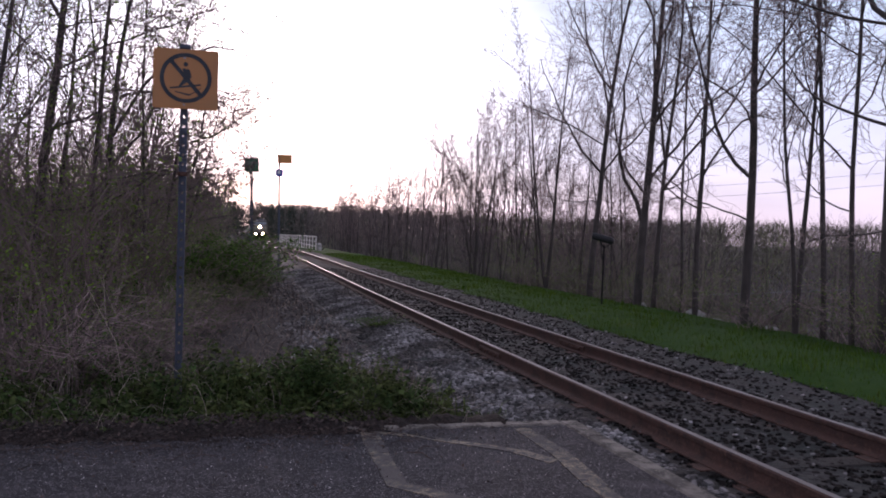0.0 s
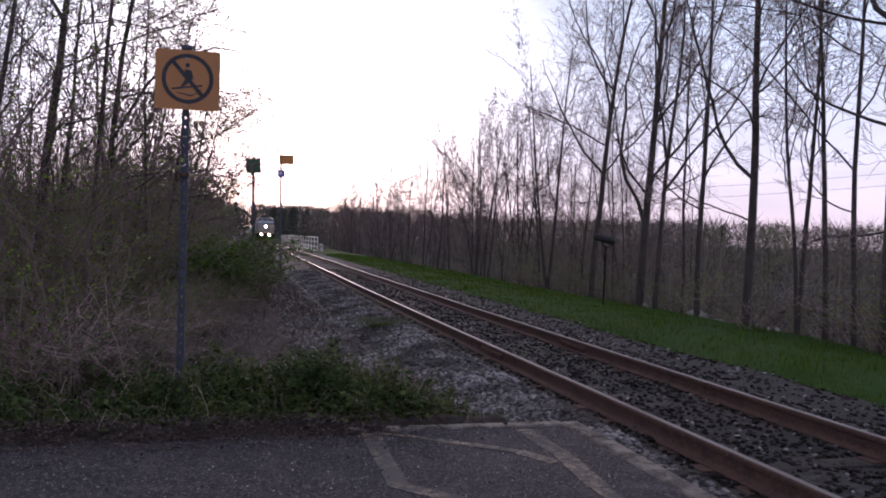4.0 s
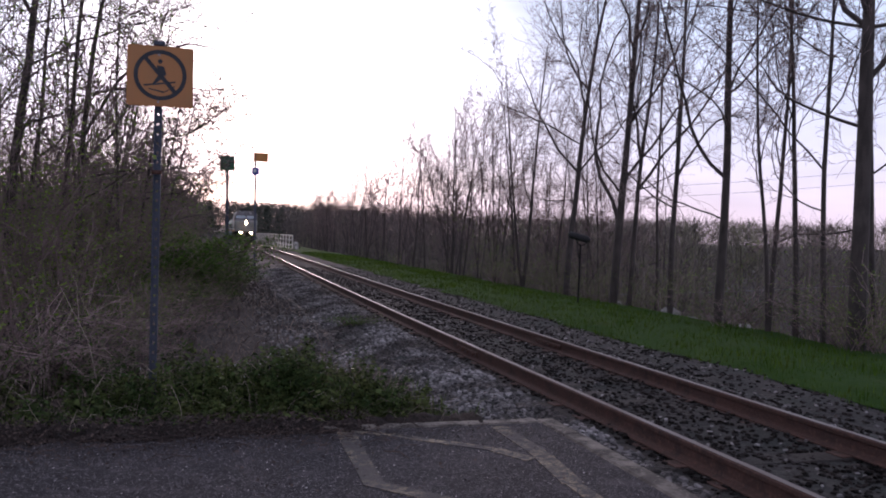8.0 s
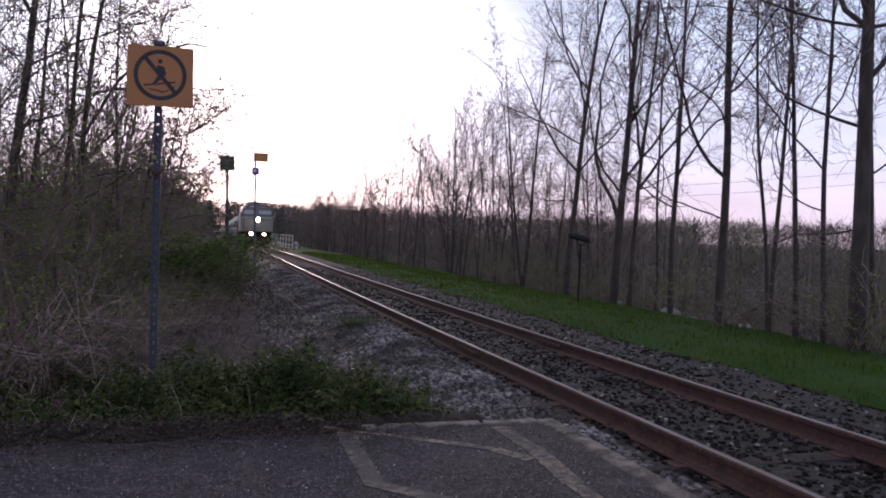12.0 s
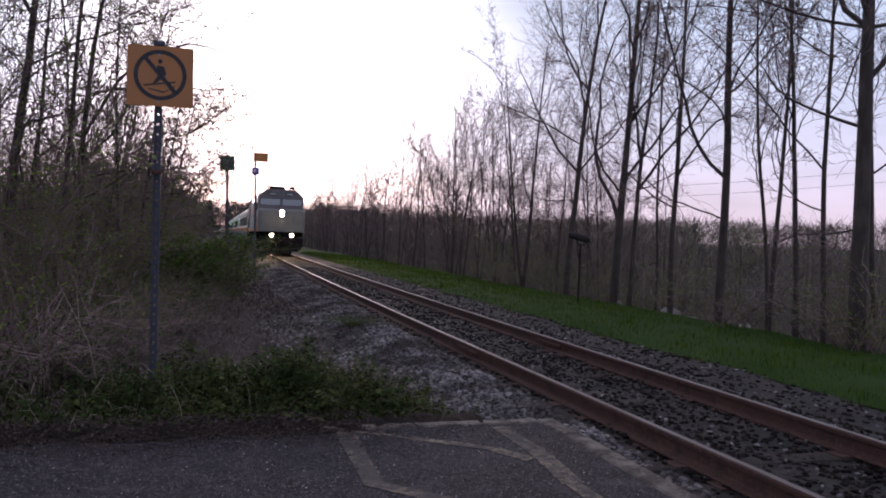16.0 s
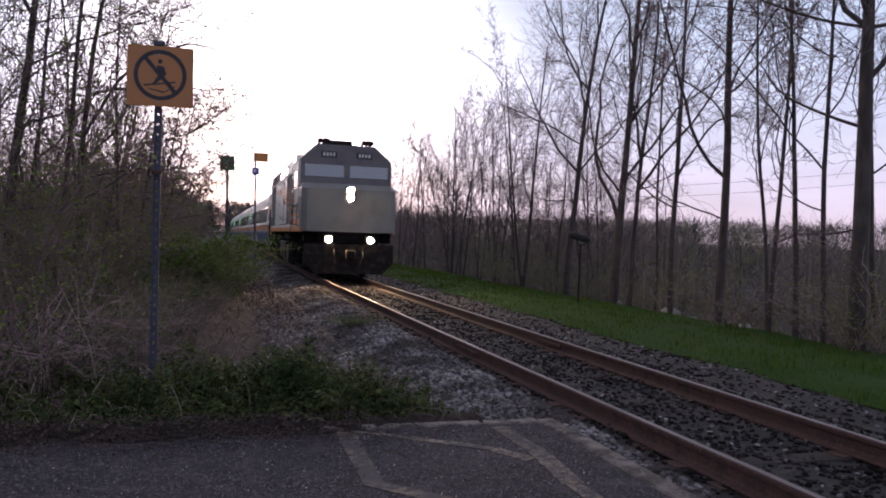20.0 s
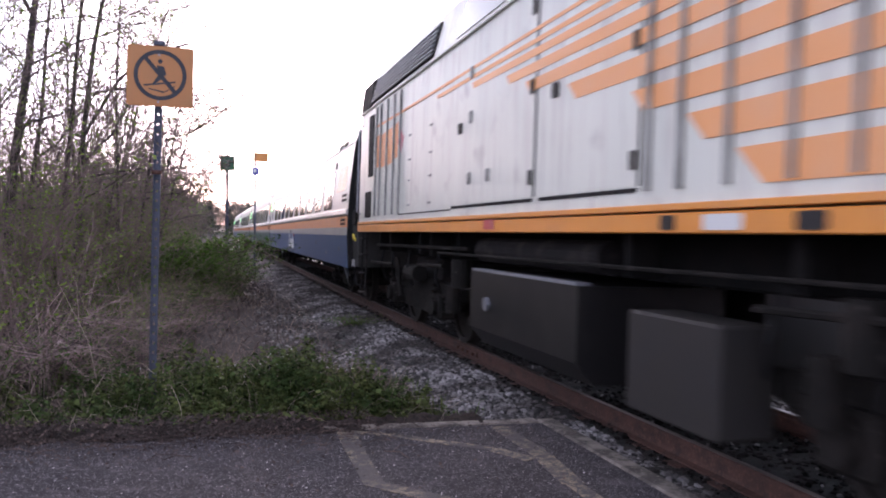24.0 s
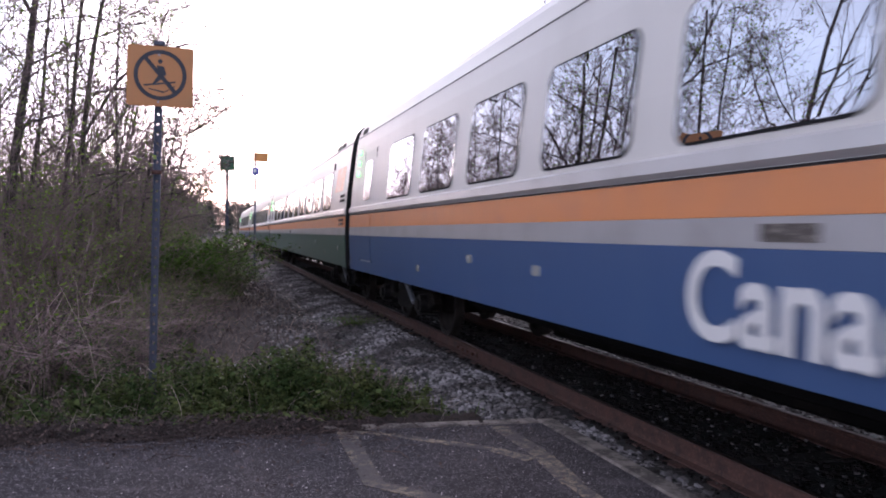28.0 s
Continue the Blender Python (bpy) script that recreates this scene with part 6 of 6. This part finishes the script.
def make_coach(skirt_mat, label, word):
    """Low coach with inward-leaning sides; its front at y = 0, its rear at y = 25.4."""
    t = thing("coach", label, "train coach", group="coaches of the train")
    L = 25.4
    outline = [(x, z) for z, x in COACH_SIDE] + [(-x, z) for z, x in reversed(COACH_SIDE)]
    part("body", Mesh().prism(outline, 1, 0.02, L), M_COACH, t)
    part("end_cap", Mesh().prism(outline, 1, -0.07, 0.012), M_RUBBER, t, "black end cap")
    for end, y0, y1 in ((-1, -0.72, -0.072), (1, L + 0.002, L + 0.28)):
        d = Mesh().prism([(-1.47, 0.85), (1.47, 0.85), (1.5, 1.6), (1.40, 2.9), (1.15, 3.38), (-1.15, 3.38), (-1.40, 2.9), (-1.5, 1.6)], 1, y0, y1)
        part("end_diaphragm", d, M_FAIRING, t, "black rubber end fairing")
    for sd in (-1, 1):
        def band(name, z0, z1, mat, proud, label_=""):
            zs = sorted({z0, z1} | {z for z, _ in COACH_SIDE if z0 < z < z1})
            m = Mesh()
            n = len(zs)
            m.v = [(sd * (coach_x(z) + proud), y, z) for y in (0.012, L + 0.008) for z in zs] + [(sd * (coach_x(z) - 0.02), y, z) for y in (0.012, L + 0.008) for z in zs]
            m.f = [(i, i + 1, n + i + 1, n + i) for i in range(n - 1)] + [(0, n, 3 * n, 2 * n), (n - 1, 2 * n - 1, 4 * n - 1, 3 * n - 1)]
            for e in (0, n):
                m.f += [(e + i, e + i + 1, 2 * n + e + i + 1, 2 * n + e + i) for i in range(n - 1)]
            return part(name, m, mat, t, label_)
        skirt = band("skirt", 0.80, 1.455, skirt_mat, 0.006)
        band("grey_band", 1.457, 1.615, M_BAND, 0.005)
        band("orange_band", 1.617, 1.845, M_ORANGE, 0.006)
        part("moulding", Mesh().prism([(sd * 1.60, 1.865), (sd * 1.635, 1.90), (sd * 1.628, 1.985), (sd * 1.59, 2.01)], 1, 0.02, L), M_MOULD, t)
        part("moulding_seam", plate(sd, [(0.02, 1.848), (L, 1.848), (L, 1.862), (0.02, 1.862)], coach_x, 0.008), M_DARK, t)
        part("roof_seam", Mesh().tube([(sd * (coach_x(3.36) + 0.004), 0.02, 3.36), (sd * coach_x(3.36), L, 3.36)], 0.008, 5), M_RIB, t)
        for k in range(10):
            y0 = 2.46 + 2.025 * k
            fr = part("window_frame", plate(sd, rrect(y0 - 0.048, y0 + 1.468, 2.042, 2.928, 0.14, 5), coach_x, 0.006), M_RUBBER, t, "dark rubber window surround")
            part("pane", plate(sd, rrect(y0 - 0.03, y0 + 1.45, 2.06, 2.91, 0.13, 5), coach_x, 0.012), M_GLASS, fr, "mirror-tinted window pane")
        # door at the rear with its small window, lamp, vents
        dr = part("door", plate(sd, rrect(23.3, 24.3, 1.0, 3.0, 0.06), coach_x, 0.009), M_COACH, t)
        part("door_gap", plate(sd, rrect(23.26, 23.30, 1.0, 3.0, 0.01), coach_x, 0.011), M_DARK, dr)
        part("door_gap", plate(sd, rrect(24.30, 24.34, 1.0, 3.0, 0.01), coach_x, 0.011), M_DARK, dr)
        part("door_pane", plate(sd, rrect(23.5, 24.1, 2.1, 2.8, 0.1), coach_x, 0.014), M_GLASS, dr)
        part("door_lower", plate(sd, [(23.32, 1.02), (24.28, 1.02), (24.28, 1.453), (23.32, 1.453)], coach_x, 0.012), skirt_mat, dr)
        part("door_stripe", plate(sd, [(23.32, 1.618), (24.28, 1.618), (24.28, 1.843), (23.32, 1.843)], coach_x, 0.012), M_ORANGE, dr)
        for z in (2.62, 2.82, 3.02):
            part("door_lamp", Mesh().disc((sd * (coach_x(z) + 0.03), 24.75, z), 0, 0.05, 0.04, 12), M_SIGNAL, t, "small green door lamp")
        for z, w in ((2.12, 0.23), (1.635, 0.19)):
            vent = part("vent", plate(sd, rrect(0.16, 0.94, z, z + w, 0.03), coach_x, 0.012), M_MOULD if z > 2 else M_ORANGE, t, "slotted vent")
            for f in (0.16, 0.58):
                part("slot", plate(sd, rrect(0.22, 0.88, z + w * f, z + w * (f + 0.27), 0.01), coach_x, 0.015), M_DARK, vent)
        for k, yb in enumerate((1.80, 1.56, 1.28, 1.04, 0.80)):
            w = 0.17 if k != 2 else 0.13
            q = [(yb, 2.40), (yb - w, 2.41), (yb - w - 0.10, 2.93), (yb - 0.10, 2.92)]
            part("emblem", plate(sd, q, coach_x, 0.004 + 0.0006 * k), M_PALEORANGE, t, "pale orange slanting block emblem")
        for y in (1.2, 1.9):
            part("roof_vent", plate(sd, rrect(y, y + 0.45, 3.40, 3.50, 0.03), coach_x, 0.02), M_DARK, t)
        part("roof_vent", plate(sd, rrect(24.6, 25.0, 3.40, 3.50, 0.03), coach_x, 0.02), M_DARK, t)
        part("side_lamp", plate(sd, rrect(2.25, 2.37, 2.96, 3.12, 0.02), coach_x, 0.02), M_DARK, t)
        for y, z in ((1.02, 1.12), (5.2, 1.2), (3.2, 0.98), (16.0, 1.16), (17.8, 1.2), (20.0, 1.0)):
            part("access_cover", plate(sd, rrect(y, y + 0.16, z, z + 0.09, 0.02), coach_x, 0.012), M_RIB, skirt)
        part("number_plate", plate(sd, rrect(12.82, 13.22, 1.49, 1.58, 0.01), coach_x, 0.010), M_KERB, t, "small brown builder's plate")
        # underside boxes, their near-black colour carrying the shade below the floor
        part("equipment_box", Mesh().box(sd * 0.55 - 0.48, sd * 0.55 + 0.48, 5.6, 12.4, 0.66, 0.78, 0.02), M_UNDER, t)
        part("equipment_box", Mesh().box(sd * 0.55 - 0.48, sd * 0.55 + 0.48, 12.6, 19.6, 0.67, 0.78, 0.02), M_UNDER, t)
        part("skirt_rail", Mesh().tube([(sd * 1.50, 5.0, 0.80), (sd * 1.50, 20.6, 0.80)], 0.014, 5), M_GALV, t)
    for sd in (-1, 1):
        part("valve_handle", Mesh().tube([(sd * 1.5, -0.30, 1.40), (sd * 1.53, -0.36, 1.46), (sd * 1.53, -0.46, 1.40), (sd * 1.5, -0.50, 1.36)], 0.03, 6), M_YELLOW, t, "yellow valve handle")
        for k, (yy, zz) in enumerate(((-0.16, 2.9), (-0.34, 2.5), (-0.52, 2.2))):
            part("end_cable", Mesh().tube([(sd * 1.43, yy, zz), (sd * 1.50, yy - 0.05, zz - 0.5), (sd * 1.46, yy - 0.1, zz - 0.95)], 0.02, 6), M_DARK, t)
        part("end_box", Mesh().box(sd * 1.47 - 0.07, sd * 1.47 + 0.04, -0.60, -0.20, 1.66, 1.95, 0.02), M_GRIME, t)
        part("jumper_box", Mesh().box(sd * 1.46 - 0.06, sd * 1.46 + 0.06, -0.28, -0.18, 0.84, 0.98, 0.02), M_BAND, t)
        part("jumper_cable", Mesh().tube([(sd * 1.46, -0.22, 0.82), (sd * 1.45, -0.3, 0.5), (sd * 1.3, -0.5, 0.42)], 0.018, 6), M_RUBBER, t)
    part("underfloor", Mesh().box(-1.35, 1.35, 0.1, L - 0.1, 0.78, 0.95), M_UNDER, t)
    # unseen sill and low far-side box, added to keep the gap underneath dark
    part("filler_sill", Mesh().box(-0.55, 0.55, 0.15, L - 0.15, 0.47, 0.77, 0.02), M_UNDER, t)
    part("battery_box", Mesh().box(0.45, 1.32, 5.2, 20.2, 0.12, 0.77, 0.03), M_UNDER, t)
    if word:
        for sd in (-1, 1):
            cu = bpy.data.curves.new("word", "FONT")
            cu.body, cu.size, cu.extrude = "Canada", 0.66, 0.004
            cu.offset = 0.012
            tmp = bpy.data.objects.new("word", cu)
            scene.collection.objects.link(tmp)
            bpy.context.view_layer.update()
            me = bpy.data.meshes.new_from_object(tmp.evaluated_get(bpy.context.evaluated_depsgraph_get()))
            bpy.data.objects.remove(tmp)
            me.materials.clear()
            me.materials.append(M_WHITE)
            w = part("lettering", me, None, t, "white lettering on the skirt")
            wide = max(v.co.x for v in me.vertices)
            k = 2.05 / wide
            start = 13.85 if sd < 0 else 11.8
            w.matrix_basis = Matrix.Translation((sd * 1.613, start, 0.955)) @ Euler((radians(90), 0, radians(-90 if sd < 0 else 90))).to_matrix().to_4x4() @ Matrix.Diagonal((k, k * 1.0, 1, 1))
            f0 = start - 1.78 if sd < 0 else start + 1.78
            for a, b in ((0.0, 0.09), (0.20, 0.29)):
                part("flag_bar", plate(sd, [(f0 + sd * a, 1.36), (f0 + sd * b, 1.36), (f0 + sd * b, 1.452), (f0 + sd * a, 1.452)], coach_x, 0.010), M_RED, t, "small red flag mark")
            part("flag_leaf", plate(sd, [(f0 + sd * 0.11, 1.40), (f0 + sd * 0.145, 1.365), (f0 + sd * 0.18, 1.40), (f0 + sd * 0.145, 1.45)], coach_x, 0.010), M_RED, t)
    wheels = coach_truck(t, 2.9) + coach_truck(t, 22.5)
    return t, wheels


make_ground()
make_platform()
bed = make_trackbed()
make_rail(-0.753, 10.42)
make_rail(0.753, 11.05)
make_verge()
make_bank_trees()
make_left_trees()
make_scrub()
make_weeds()
make_debris()
make_far_woods()
make_warning_sign()
make_line_signs()
make_bridge()
make_odd_things()
locomotive, loco_wheels = make_locomotive()
blue_label = "silver passenger coach with an orange stripe and a blue skirt"
green_label = "silver passenger coach with an orange stripe and a dark green skirt"
coaches = [make_coach(M_BLUE, blue_label, True), make_coach(M_COACHGREEN, green_label, False), make_coach(M_COACHGREEN, green_label, False), make_coach(M_BLUE, blue_label, False)]
make_ballast()
make_ties(bed)

# where the locomotive's rear end is along the track, second by second
loco_at = smooth_line([0, 6, 12, 16, 18, 20, 21.5, 23.5, 24.4, 25.3, 26.0, 27.5, 28.0], [193.62, 147.61, 101.52, 70.93, 56.0, 41.66, 31.48, 18.17, 12.3, 6.73, 2.27, -7.53, -10.86])


def vehicle_pose(s, front, rear):
    """A vehicle whose origin is at s, its trucks that far from it."""
    a, b = Vector(on_track(s + front, 0, 0)), Vector(on_track(s + rear, 0, 0))
    d = (b - a).normalized()
    o = a - d * front
    return pose(o.x, o.y, o.z, 0, 0, -math.degrees(math.atan2(d.x, d.y)))


def motions():
    times = [0.5 * i for i in range(57)]
    walk(locomotive, [(t, vehicle_pose(loco_at(t), -13.1, -3.0)) for t in times])
    for k, (c, _) in enumerate(coaches):
        walk(c, [(t, vehicle_pose(loco_at(t) + 0.99 + 26.0 * k, 2.9, 22.5)) for t in times])
    fine = [0.1 * i for i in range(281)]
    for wheels, r in [(loco_wheels, 0.508)] + [(w, 0.46) for _, w in coaches]:
        for w in wheels:
            x, y, z = w.location
            walk(w, [(t, pose(x, y, z, math.degrees((loco_at(t) - loco_at(0)) / r), 0, 0)) for t in fine])


motions()
